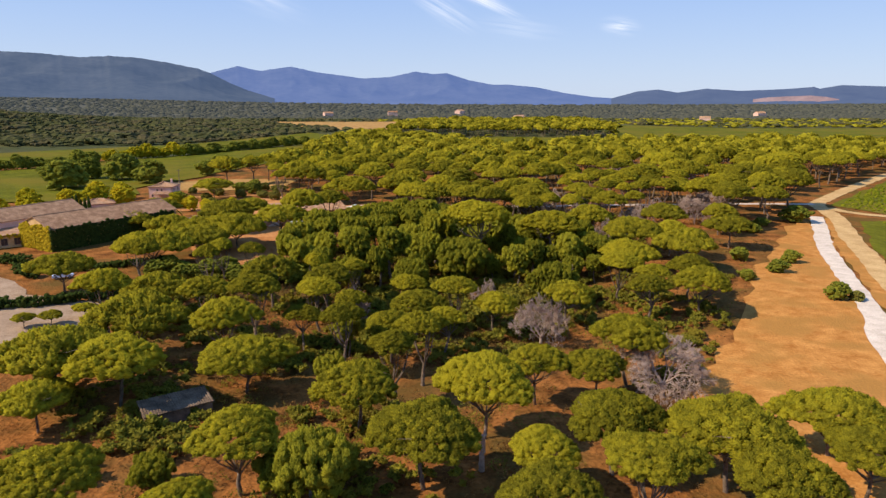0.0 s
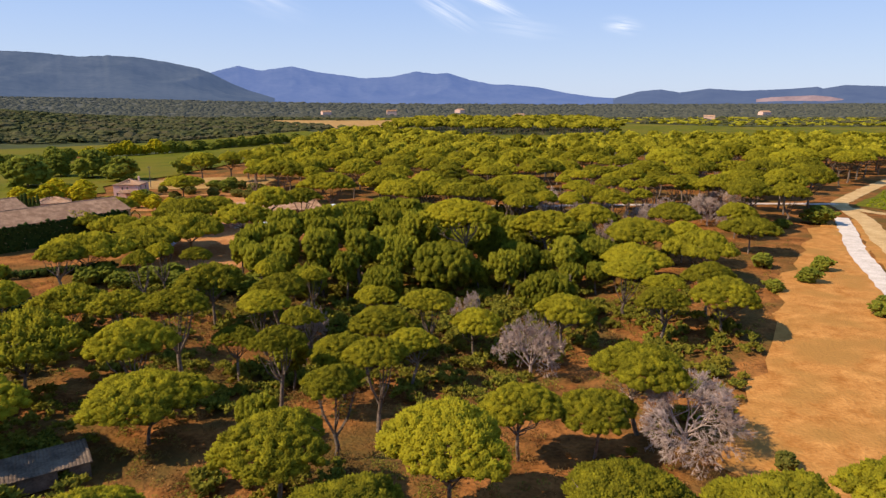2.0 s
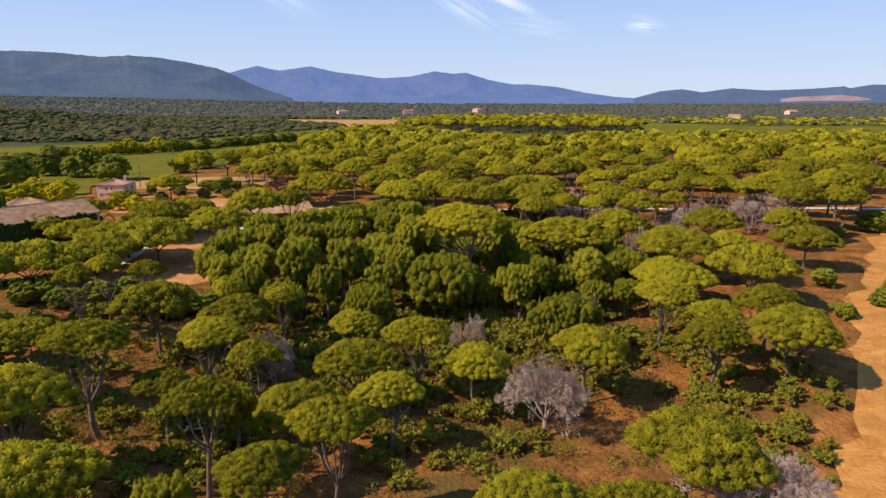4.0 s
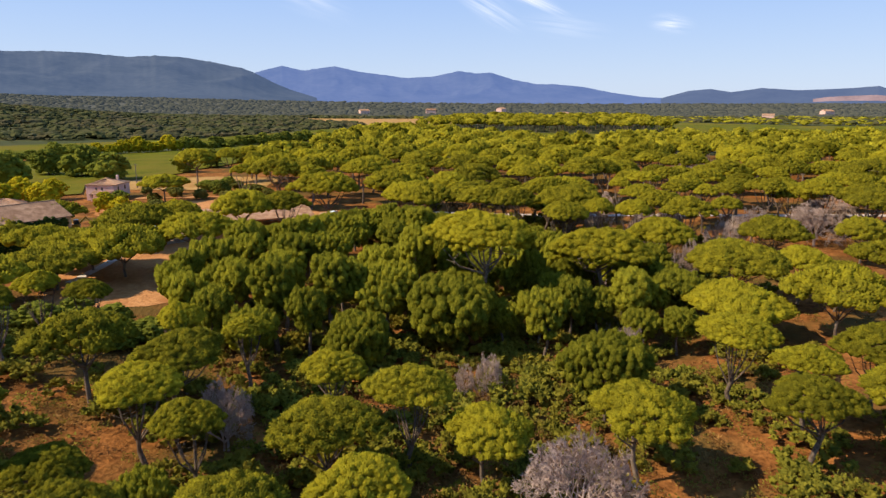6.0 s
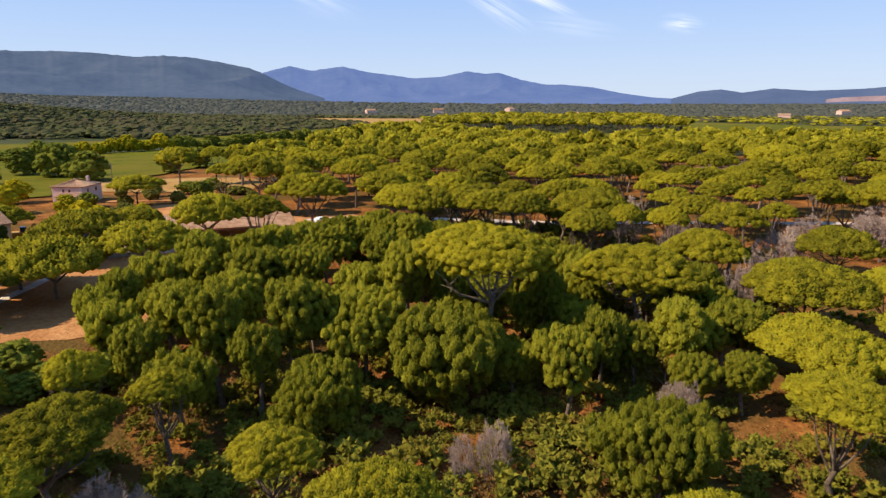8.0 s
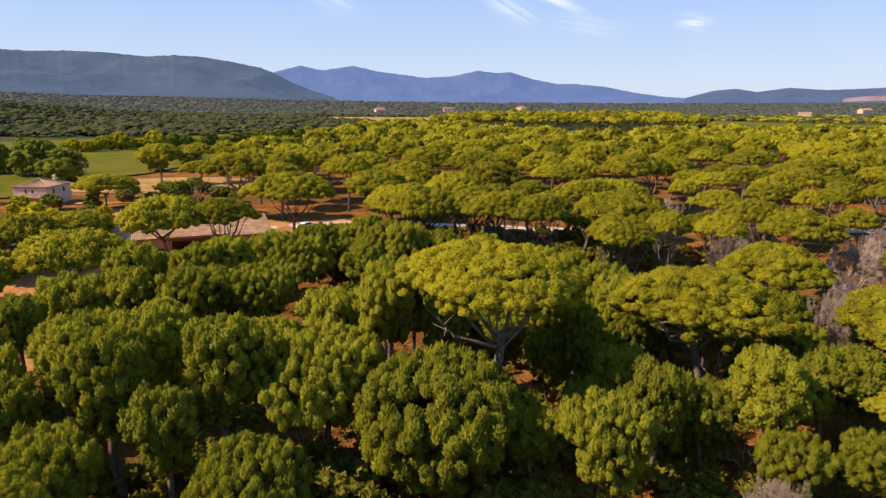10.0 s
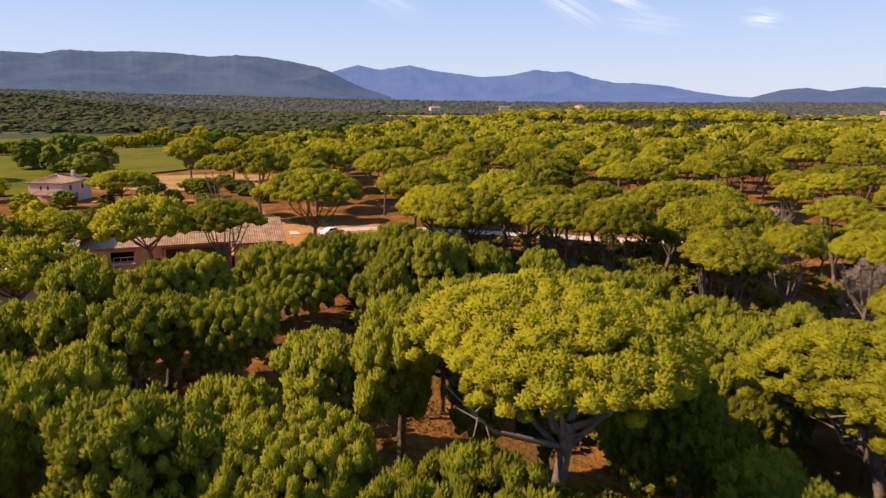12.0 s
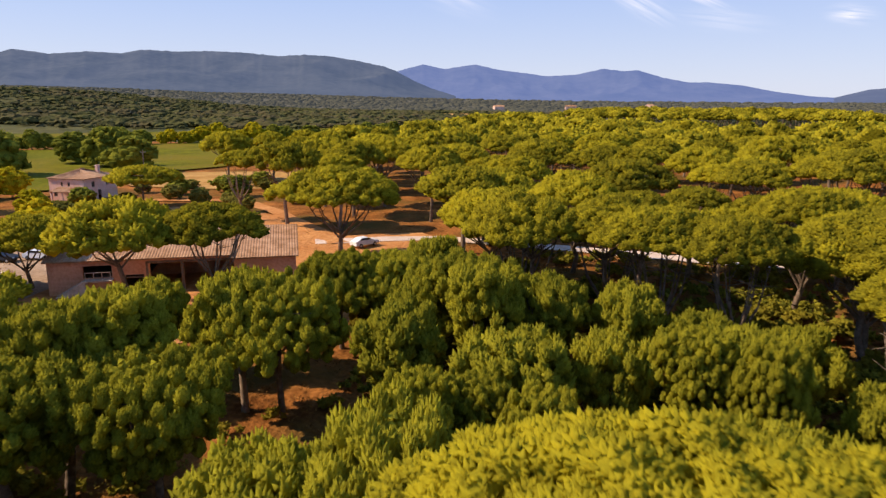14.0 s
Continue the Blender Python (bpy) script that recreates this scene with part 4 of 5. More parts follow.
DEAD_TREES = [
    (30.3, 86.1, 8.5, 12.2), (17.2, 111.8, 10.5, 8.8), (90.8, 229.4, 8.1, 11.8), (-16.8, 124.1, 8.4, 5.7), (27.4, 146.8, 6.4, 4.1), (9.7, 138.6, 5.9, 3.1),
    (6.9, 138.5, 4.8, 2.5), (50.6, 216.4, 9.7, 6.1), (56.6, 197.5, 9.6, 7.5), (67.4, 212.1, 8.7, 7.1), (36.3, 226, 10.8, 7), (51.7, 381, 10, 11),
    (79.1, 312, 10, 9), (92, 327, 10, 10), (42.4, 203, 12.1, 8), (79.4, 209, 9.5, 11), (114, 316, 10, 10), (42.4, 174.2, 10.3, 4.4),
]
STONE_PINES = STONE_PINES_A + STONE_PINES_B + STONE_PINES_C + STONE_PINES_D + STONE_PINES_E + STONE_PINES_F
YOUNG_PINES = YOUNG_PINES_A + YOUNG_PINES_B


for x, y, H, D in STONE_PINES:
    near = 110 < y < 198 and abs(x - 8) < 42
    close = 158 < y < 172 and abs(x - 16) < 15
    fine = y <= 110 and abs(x) < 45 or 198 <= y < 232 and abs(x - 5) < 45
    tall = "tall" if H > 10.5 else "low" if H < 7.2 else "mature"
    plant("stone", x, y, H, D, tall + " umbrella pine with a domed yellow-green crown", "pine tree", "umbrella pines of the wood", 2 if close else 0 if near or fine else 1)
for x, y, H, D in YOUNG_PINES:
    plant("young", x, y, H, D, ("slender" if H > 1.4 * D else "bushy") + " young pine with a rounded green crown", "pine tree", "young pines of the thicket", 2 if 173 < y < 190 and abs(x - 3) < 14 or y > 130 and D > 8.5 else 0, "young_pine")
for x, y, H, D in DEAD_TREES:
    dead_tree(x, y, H, D)
# the thicket closes up between the pines that stand out of it
THICKET = [(-40, 158), (-36, 150), (-16, 142), (-4, 140), (20, 150), (38, 158), (36, 176), (27, 198), (8, 206), (-14, 214), (-27, 200), (-35, 186), (-40, 172)]
g = random.Random(8)
known = [(x, y, D) for x, y, H, D in STONE_PINES + YOUNG_PINES + DEAD_TREES]
filled = []
for _ in range(1100):
    x, y, D = g.uniform(-40, 38), g.uniform(146, 214), g.uniform(4.6, 7.6)
    if math.hypot(x + 15, y - 198) < 5.5 or math.hypot(x + 11, y - 182) < 6:
        continue
    if inside(x, y, THICKET) and all(math.hypot(x - a, y - b) > 0.47 * (D + d) for a, b, d in known):
        known.append((x, y, D))
        filled.append((x, y, D))
        plant("young", x, y, g.uniform(6.5, 8.5) if x < -14 and y > 186 else g.uniform(8.0, 11.0), D, "half-grown young pine in a dense thicket", "pine tree", "young pines of the thicket", 1, "young_pine")

for x, y, H, D in ((21, 159.5, 8.5, 5.5), (25.5, 156.5, 8, 5.5), (33.5, 159, 8, 6), (20.5, 176.5, 9, 5), (31.5, 179, 9.5, 6), (37, 169, 8, 6), (35, 150, 6.5, 5), (14, 168, 8.5, 5), (18.5, 166, 9, 5), (23, 171, 9, 5.5), (17, 157, 8, 5), (12, 154, 7, 5), (30, 151, 6.5, 5.5), (39, 160, 7, 6), (33, 167, 6, 5), (26, 178, 8, 5.5)):
    known.append((x, y, D))
    plant("young", x, y, H, D, "half-grown young pine in a dense thicket", "pine tree", "young pines of the thicket", 0, "young_pine")
# slender pines between the older ones
g = random.Random(77)
older = list(known)
for _ in range(420):
    x, y, D = g.uniform(-66, -2), g.uniform(78, 146), g.uniform(5.4, 8.2)
    if x < -54 and y < 132 or inside(x, y, [(-62, 136), (-84, 131), (-110, 152), (-60, 160)]) or math.hypot(x + 32, y - 77) < 9:
        continue
    if all(math.hypot(x - a, y - b) > 0.60 * (D + d) for a, b, d in older):
        older.append((x, y, D))
        plant("stone", x, y, g.uniform(9.0, 12.0), D, "slender umbrella pine with a small domed crown", "pine tree", "umbrella pines of the wood", 0)
snag(-17.2, 124.0, 5.6, 7.5, 3, 20)
snag(28.8, 156.2, 4.6, 5.0, 6, 80)
snag(31.0, 171.0, 6.5, 7.0, 9, 140)

# broken trunk among the pines
bm = bmesh.new()
for z0, z1, r0, r1, dx in ((0, 2.2, 0.34, 0.28, 0.0), (2.2, 4.2, 0.28, 0.22, 0.12), (4.2, 4.9, 0.2, 0.06, 0.3)):
    bmesh.ops.create_cone(bm, cap_ends=True, segments=9, radius1=r0, radius2=r1, depth=z1 - z0 + 0.06, matrix=Matrix.Translation((dx, 0.03 * z0, (z0 + z1) / 2)))
ob = part("tree_stump", bm, DEADWOOD, None)
ob.location = (4.2, 66, terrain(4.2, 66) - 0.05)
tagged(ob, "tall broken grey trunk of a dead pine", "tree stump")

# trees of the fields and the farm
OAKS = [(-168, 298, 13, 19), (-176, 336, 11, 12), (-158, 331, 13, 16), (-139, 320, 11, 15), (-124, 352, 8, 9), (-120, 372, 9, 9), (-112, 390, 8, 9),
        (-128, 385, 8, 9), (-80, 282, 5, 7), (-88, 290, 4, 6), (-96, 283, 4, 5.5), (-84, 300, 4, 6), (-104, 262, 4, 6)]
for x, y, H, D in OAKS:
    plant("oak", x, y, H, D, "dark green round oak at the field's edge", "oak tree", "field oaks", 1, "oak_tree")
g = random.Random(4)
HEDGE_LINE = [(-300, 345), (-262, 362), (-236, 385), (-215, 430), (-178, 478), (-155, 530), (-118, 590)]
for (ax, ay), (bx, by) in zip(HEDGE_LINE, HEDGE_LINE[1:]):
    k = int(math.hypot(bx - ax, by - ay) / 5)
    for i in range(k):
        x, y = ax + (bx - ax) * i / k + g.uniform(-2, 2), ay + (by - ay) * i / k + g.uniform(-3, 3)
        gold = -216 < x < -180 and g.random() < 0.6
        plant("lime" if gold else "oak", x, y, g.uniform(6, 10.5) if gold else g.uniform(4.5, 9), g.uniform(7, 10.5), "yellowing tree in a field hedgerow" if gold else "dark tree in a field hedgerow", "tree", "hedgerow trees", 1, "hedgerow_tree")
LIMES = [(-134, 238, 8, 8), (-127, 242, 8.5, 9), (-120, 248, 8, 8), (-143, 230, 7, 8), (-152, 224, 7, 8), (-150, 240, 8, 8), (-79, 224, 5.5, 5), (-83, 233, 5, 5),
         (-90, 238, 5.5, 5.5), (-98, 244, 6, 6), (-136, 262, 8, 8), (-129, 268, 7, 7), (-76, 240, 4.5, 4.5)]
for x, y, H, D in LIMES:
    plant("lime", x, y, H, D, "leafy garden tree turning yellow", "tree", "yellowing garden trees", 1, "garden_tree")
for x, y, H, D in [(-72.8, 111, 2.7, 3.6), (-68.8, 112.5, 2.8, 4.0), (-65.5, 117.2, 2.8, 4.2)]:
    plant("stone", x, y, H, D, "small shade tree in the gravel car park", "tree", "car park trees", 1, "shade_tree")
BUSHES = [(78, 127.7, 3.6, 4.4), (81.5, 127, 2.0, 3), (76.5, 149, 3, 4.4), (84, 158, 3.2, 4.2), (73, 161, 3.2, 4.6), (113, 213, 5.2, 9), (38.8, 81.5, 1.8, 2.3), (92, 196, 2.6, 5), (99, 206, 2.6, 5), (67, 143, 2.4, 3.6)]
for x, y, H, D in BUSHES:
    plant("oak" if H > 2.2 else "olive", x, y, H, D, "dark green bush standing in dry grass", "bush", "bushes of the dry field", 1, "bush")

g = random.Random(52)
for i in range(17):
    x, y = -66 + 2.4 * i + g.uniform(-1, 1), 151 - 0.16 * i + g.uniform(-4.5, 4.0)
    plant("oak", x, y, g.uniform(2.6, 4.2), g.uniform(4.5, 6.5), "dark green shrub in front of the red earth yard", "shrub", "shrubs along the yard", 1, "shrub")

g = random.Random(61)
for x, y in ((-66, 262), (-72, 268), (-88, 254), (-94, 262), (-82, 272), (-70, 286), (-78, 292), (-90, 300), (-100, 294), (-62, 274), (-86, 246), (-99, 252), (-106, 284), (-93, 276)):
    plant("olive", x + g.uniform(-1, 1), y + g.uniform(-1, 1), g.uniform(2.2, 4.0), g.uniform(3.5, 6.5), "olive-green bush between the barn and the pink house", "bush", "bushes behind the barn", 1, "bush")


def cypress(x, y, H):
    g = np.random.default_rng(int(abs(x * 11)))
    places = [(0.42 * math.cos(a) * s, 0.42 * math.sin(a) * s, k * H) for k, s, a in ((k, (1 - k) ** 0.5 * (0.4 + 2 * k if k < 0.3 else 1), a * 1.9 + k * 9) for k in np.linspace(0.06, 0.97, 22) for a in range(3))]
    v, t = gather(np.array(places), [0.42 * g.uniform(0.7, 1.1) for _ in places], 1.6, FAR_TUFTS, g)
    ob = new("cypress_tree", mesh_np("cypress_tree", v, t, [CYPRESS]))
    ob.location = (x, y, terrain(x, y))
    tagged(ob, "slim dark cypress beside the winery", "cypress tree", "row of cypresses")


for i in range(6):
    cypress(-127 + 2.2 * i, 226 - 1.6 * i, 6.0 + 0.7 * (i % 3))


def hedge(a, b, h, w, seed):
    g = np.random.default_rng(seed)
    n = int(math.hypot(b[0] - a[0], b[1] - a[1]) * 16)
    ks = g.uniform(0, 1, n)
    places = np.array([(a[0] + (b[0] - a[0]) * k + g.normal() * w * 0.3, a[1] + (b[1] - a[1]) * k + g.normal() * w * 0.3, terrain(a[0], a[1]) + g.uniform(0.2, h - 0.3)) for k in ks])
    v, t = gather(places, g.uniform(0.35, 0.7, n), 0.9, LEAF_TUFTS, g)
    tagged(new("hedge", mesh_np("hedge", v, t, [CYPRESS])), "clipped dark green hedge round the car park", "hedge", "hedges")


hedge((-86, 121), (-77, 123.5), 2.2, 1.8, 1)
hedge((-77, 123.5), (-62, 133), 2.0, 1.8, 2)
hedge((-98, 150), (-90, 143), 2.0, 2.4, 3)
hedge((-108, 158), (-99, 156), 2.4, 2.6, 4)
hedge((-84, 150), (-66, 160), 1.6, 1.6, 5)


# ---- buildings ----
def pierced(bm, L, H, t, holes, m):
    """A wall of thickness t along local x with real openings (x0, x1, z0, z1); m sets it in its building."""
    xs = sorted({0.0, L, *[h[0] for h in holes], *[h[1] for h in holes]})
    zs = sorted({0.0, H, *[h[2] for h in holes], *[h[3] for h in holes]})
    nx, nz = len(xs) - 1, len(zs) - 1
    full = {(i, j) for i in range(nx) for j in range(nz) if not any(h[0] < (xs[i] + xs[i + 1]) / 2 < h[1] and h[2] < (zs[j] + zs[j + 1]) / 2 < h[3] for h in holes)}
    made = {}

    def at(i, y, j):
        if (i, y, j) not in made:
            made[i, y, j] = bm.verts.new(m @ Vector((xs[i], y * t, zs[j])))
        return made[i, y, j]

    for i, j in full:
        bm.faces.new((at(i, 0, j), at(i + 1, 0, j), at(i + 1, 0, j + 1), at(i, 0, j + 1)))
        bm.faces.new((at(i, 1, j + 1), at(i + 1, 1, j + 1), at(i + 1, 1, j), at(i, 1, j)))
        for (di, dj), (p, q) in (((-1, 0), ((i, j), (i, j + 1))), ((1, 0), ((i + 1, j + 1), (i + 1, j))), ((0, -1), ((i + 1, j), (i, j))), ((0, 1), ((i, j + 1), (i + 1, j + 1)))):
            if (i + di, j + dj) not in full:
                bm.faces.new((at(p[0], 0, p[1]), at(q[0], 0, q[1]), at(q[0], 1, q[1]), at(p[0], 1, p[1])))


def tiled(bm, corners, wave=0.32, lift=0.06, thick=0.12):
    """A roof slope of curved tiles: corners go eave start, eave end, ridge end, ridge start; the channels run down the slope."""
    a, b, c, d = [Vector(p) for p in corners]
    n = (b - a).cross(d - a).normalized()
    if n.z < 0:
        n = -n
    length = (b - a).length
    k = max(4, int(length / wave) * 4)
    rows = 7
    g = []
    for j in range(rows + 1):
        v = j / rows
        line = []
        for i in range(k + 1):
            u = i / k
            p = (a * (1 - u) + b * u) * (1 - v) + (d * (1 - u) + c * u) * v
            line.append(bm.verts.new(p + n * (lift * abs(math.sin(math.pi * i / 4)) + 0.02 * (v * rows % 1))))
        g.append(line)
    for p, q in zip(g, g[1:]):
        for i in range(k):
            bm.faces.new((p[i], p[i + 1], q[i + 1], q[i]))
    low = [bm.verts.new(p - n * thick) for p in (a, b, c, d)]
    bm.faces.new(low[::-1])
    for i in range(4):
        e = [(g[0][0], g[0][-1]), (g[0][-1], g[-1][-1]), (g[-1][-1], g[-1][0]), (g[-1][0], g[0][0])][i]
        bm.faces.new((low[i], low[(i + 1) % 4], e[1], e[0]))


def window(parent, m, w, h, shutters=None):
    """A window in an opening w by h: frame, pane and sill."""
    bm = bmesh.new()
    for x0, x1, z0, z1 in ((0, 0.07, 0, h), (w - 0.07, w, 0, h), (0.07, w - 0.07, 0, 0.07), (0.07, w - 0.07, h - 0.07, h), (w / 2 - 0.03, w / 2 + 0.03, 0.07, h - 0.07)):
        slab(bm, x0, x1, 0.10, 0.16, z0, z1)
    fr = part("window", bm, TIMBER, parent)
    fr.matrix_local = m
    bm = slab(bmesh.new(), 0.06, w - 0.06, 0.125, 0.135, 0.06, h - 0.06)
    part("pane", bm, GLASS, fr)
    bm = slab(bmesh.new(), -0.06, w + 0.06, -0.06, 0.1, -0.07, -0.004, 0.01)
    part("sill", bm, STONE, fr)


def gable_end(bm, y0, y1, ridge_y, z0, z1, x, t):
    pts = [(x, y0, z0), (x, y1, z0), (x, ridge_y, z1)]
    a = [bm.verts.new(p) for p in pts]
    b = [bm.verts.new((p[0] + t, p[1], p[2])) for p in pts]
    bm.faces.new(a)
    bm.faces.new(b[::-1])
    for i in range(3):
        bm.faces.new((a[i], a[(i + 1) % 3], b[(i + 1) % 3], b[i]))


def building(name, at, turn, L, D, H, rise, roof, wall_mat, label, category, front=(), right=(), back=(), left=(), tile=None, over=0.35, panes=True):
    """A building with its front left corner at a place: local x along the front, y to the back. Openings are (x0, x1, z0, z1) wall by wall; those with a sill above 0.5 m get windows."""
    tile = tile or TILE
    e = new(name)
    e.matrix_world = pose(at[0], at[1], terrain(*at) - 0.05, 0, 0, turn)
    t = 0.35
    sides = {"front": (pose(0, 0, 0), L, front, H), "back": (pose(L, D, 0, 0, 0, 180), L, back, H + (rise if roof == "mono" else 0)),
             "right": (pose(L, t, 0, 0, 0, 90), D - 2 * t, right, H), "left": (pose(0, D - t, 0, 0, 0, -90), D - 2 * t, left, H)}
    for m, ln, holes, h in sides.values():
        bm = bmesh.new()
        pierced(bm, ln, h - 0.02, t, holes, m)
        part("wall", bm, wall_mat, e)
        for x0, x1, z0, z1 in holes:
            if z0 > 0.5 and panes:
                window(e, m @ pose(x0, 0, z0), x1 - x0, z1 - z0)
    if roof == "mono":
        for x in (0.0, L - t):
            bm = bmesh.new()
            p = [(x, t, H - 0.02), (x, D - t, H - 0.02), (x, D - t, H + rise * (D - t) / D - 0.03), (x, t, H + rise * t / D - 0.03)]
            a = [bm.verts.new(q) for q in p]
            b = [bm.verts.new((q[0] + t, q[1], q[2])) for q in p]
            bm.faces.new(a)
            bm.faces.new(b[::-1])
            for i in range(4):
                bm.faces.new((a[i], a[(i + 1) % 4], b[(i + 1) % 4], b[i]))
            part("gable", bm, wall_mat, e)
        bm = bmesh.new()
        k = rise / D * over
        tiled(bm, [(-over, -over, H - k + 0.12), (L + over, -over, H - k + 0.12), (L + over, D + over, H + rise + k + 0.12), (-over, D + over, H + rise + k + 0.12)])
        part("roof", bm, tile, e)
    elif roof == "gable":
        bm = bmesh.new()
        gable_end(bm, t, D - t, D / 2, H - 0.02, H + rise * 0.97, 0, t)
        part("gable", bm, wall_mat, e)
        bm = bmesh.new()
        gable_end(bm, t, D - t, D / 2, H - 0.02, H + rise * 0.97, L - t, t)
        part("gable", bm, wall_mat, e)
        k = rise / (D / 2) * over
        for y0, y1 in ((-over, D / 2), (D + over, D / 2)):
            bm = bmesh.new()
            tiled(bm, [(-over, y0, H - k + 0.12), (L + over, y0, H - k + 0.12), (L + over, y1, H + rise + 0.12), (-over, y1, H + rise + 0.12)])
            part("roof", bm, tile, e)
        bm = bmesh.new()
        bmesh.ops.create_cone(bm, cap_ends=True, segments=8, radius1=0.16, radius2=0.16, depth=L + 2 * over, matrix=pose(L / 2, D / 2, H + rise + 0.14, 0, 90, 0))
        part("ridge_tiles", bm, tile, e)
    else:
        o, r, z = over, D / 2, H + rise + 0.1
        h0 = H - rise / r * o + 0.1
        for c in ([(-o, -o, h0), (L + o, -o, h0), (L - r, D / 2, z), (r, D / 2, z)], [(L + o, D + o, h0), (-o, D + o, h0), (r, D / 2, z), (L - r, D / 2, z)],
                  [(L + o, -o, h0), (L + o, D + o, h0), (L - r, D / 2 + 0.03, z), (L - r, D / 2 - 0.03, z)], [(-o, D + o, h0), (-o, -o, h0), (r, D / 2 - 0.03, z), (r, D / 2 + 0.03, z)]):
            bm = bmesh.new()
            tiled(bm, c)
            part("roof", bm, tile, e)
    return tagged(e, label, category)


# the long barn, its open bays, posts and outer stair
barn = building("barn", (-55.2, 205.2), 28.0, 19.4, 8.0, 3.9, 1.7, "mono", RENDER_PINK, "long pink barn with a tiled lean-to roof and open bays", "barn",
                front=[(3.6, 6.6, 1.9, 3.3), (7.9, 9.9, 0.0, 2.1), (10.6, 13.9, 0.0, 3.3), (14.2, 18.9, 0.0, 3.3)], panes=False)
for x in (10.3, 14.05, 19.1):
    bm = slab(bmesh.new(), x - 0.13, x + 0.13, -0.02, 0.24, 0.0, 3.5, 0.02)
    part("post", bm, TIMBER, barn)
part("lintel", slab(bmesh.new(), 10.2, 19.2, -0.03, 0.3, 3.32, 3.6, 0.02), TIMBER, barn)
part("floor", slab(bmesh.new(), 0.36, 19.04, 0.36, 7.64, -0.1, 0.02), SLATE, barn)
part("loft", slab(bmesh.new(), 0.36, 10.2, 0.36, 7.64, 1.65, 1.8), TIMBER, barn)
for i in range(11):
    part("step", slab(bmesh.new(), 0.9 + 0.28 * i, 1.25 + 0.28 * i, -1.15, -0.05, 0, 0.165 * (i + 1)), STONE, barn)
part("landing", slab(bmesh.new(), 4.0, 6.8, -1.15, -0.05, 1.68, 1.82), STONE, barn)
for i in range(4):
    part("railing_post", slab(bmesh.new(), 4.1 + 0.85 * i, 4.15 + 0.85 * i, -1.12, -1.07, 1.82, 2.75), STEEL, barn)
part("railing", slab(bmesh.new(), 4.05, 6.75, -1.13, -1.06, 2.75, 2.81), STEEL, barn)
wing = building("barn", (-37.6, 214.2), 28.0, 7.0, 8.6, 3.6, 1.9, "mono", RENDER_PINK, "square end barn with open doorways and a tiled roof", "barn",
                front=[(0.6, 2.9, 0.0, 2.4), (3.2, 3.8, 1.2, 2.3)], right=[(1.2, 4.4, 0.0, 2.5)], panes=False)

# the two-storey pink house with its porch
house = building("house", (-117.9, 267.7), 3.0, 9.0, 10.5, 4.9, 1.7, "hip", RENDER_PALE, "two-storey pale pink house with a hipped tiled roof", "house",
                 front=[(3.0, 3.6, 3.2, 4.1), (4.8, 5.4, 3.2, 4.1), (1.0, 2.0, 0.9, 2.0)], right=[(2, 3, 2.9, 4.1), (6.5, 7.5, 2.9, 4.1), (3.8, 4.9, 0.0, 2.1)])
bm = bmesh.new()
tiled(bm, [(2.4, -3.0, 2.35), (8.6, -3.0, 2.35), (8.6, -0.05, 3.0), (2.4, -0.05, 3.0)])
porch = part("porch_roof", bm, TILE, house)
for x in (2.7, 5.4, 8.2):
    part("porch_post", slab(bmesh.new(), x, x + 0.3, -2.8, -2.5, 0, 2.36, 0.02), RENDER_PALE, house)
part("chimney", slab(bmesh.new(), 6.4, 7.1, 7.0, 7.8, 5.4, 7.3, 0.03), RENDER_PALE, house)

# the winery
winery = building("winery", (-101.0, 169.5), 58.6, 38.0, 14.4, 6.0, 2.6, "gable", RENDER_OCHRE, "long winery hall clad in dark ivy under a tiled roof", "winery",
                  left=[(2.5, 4.0, 0.9, 2.6), (9.5, 11.0, 0.9, 2.6), (5.6, 8.2, 0.0, 2.8)], tile=TILE_OLD)
cellar = building("winery", (-121.0, 176.5), 61.0, 27.0, 12.0, 6.2, 2.6, "gable", RENDER_PALE, "second winery hall with a pale tiled roof", "winery", front=[(3, 4, 2, 3.4), (8, 9, 2, 3.4), (13, 14, 2, 3.4)], tile=TILE_OLD)
arcade = building("winery_wing", (-122.5, 169.5), 38.0, 13.0, 6.0, 3.4, 0.9, "mono", RENDER_OCHRE, "ochre winery wing with golden creeper", "winery",
                  front=[(1.0, 2.6, 0.6, 2.5), (4.0, 5.6, 0.6, 2.5), (7.0, 8.6, 0.6, 2.5), (10, 11.6, 0.6, 2.5)])
lodge = building("cottage", (-125.0, 231.0), 30.0, 10.0, 7.5, 3.2, 1.5, "hip", RENDER_PALE, "low pale cottage with a hipped tiled roof", "cottage", front=[(2, 3, 1, 2.2), (6, 7, 1, 2.2)], right=[(3, 4, 1, 2.2)])


def creeper(name, m, w, h, n, mat, label, seed):
    """A sheet of leaf tufts on a wall, w wide and h high, thinning out at its edge."""
    g = np.random.default_rng(seed)
    places = []
    for _ in range(n):
        x, z = g.uniform(0, w), g.uniform(0, h)
        if z > h * (0.92 + 0.05 * math.sin(x * 1.1 + seed) + 0.03 * math.sin(x * 3.7)):
            continue
        places.append((m @ Vector((x, -g.uniform(0.05, 0.25), z)))[:])
    v, t = gather(np.array(places), g.uniform(0.25, 0.5, len(places)), 1.0, FAR_TUFTS, g)
    tagged(new(name, mesh_np(name, v, t, [mat])), label, "creeper")


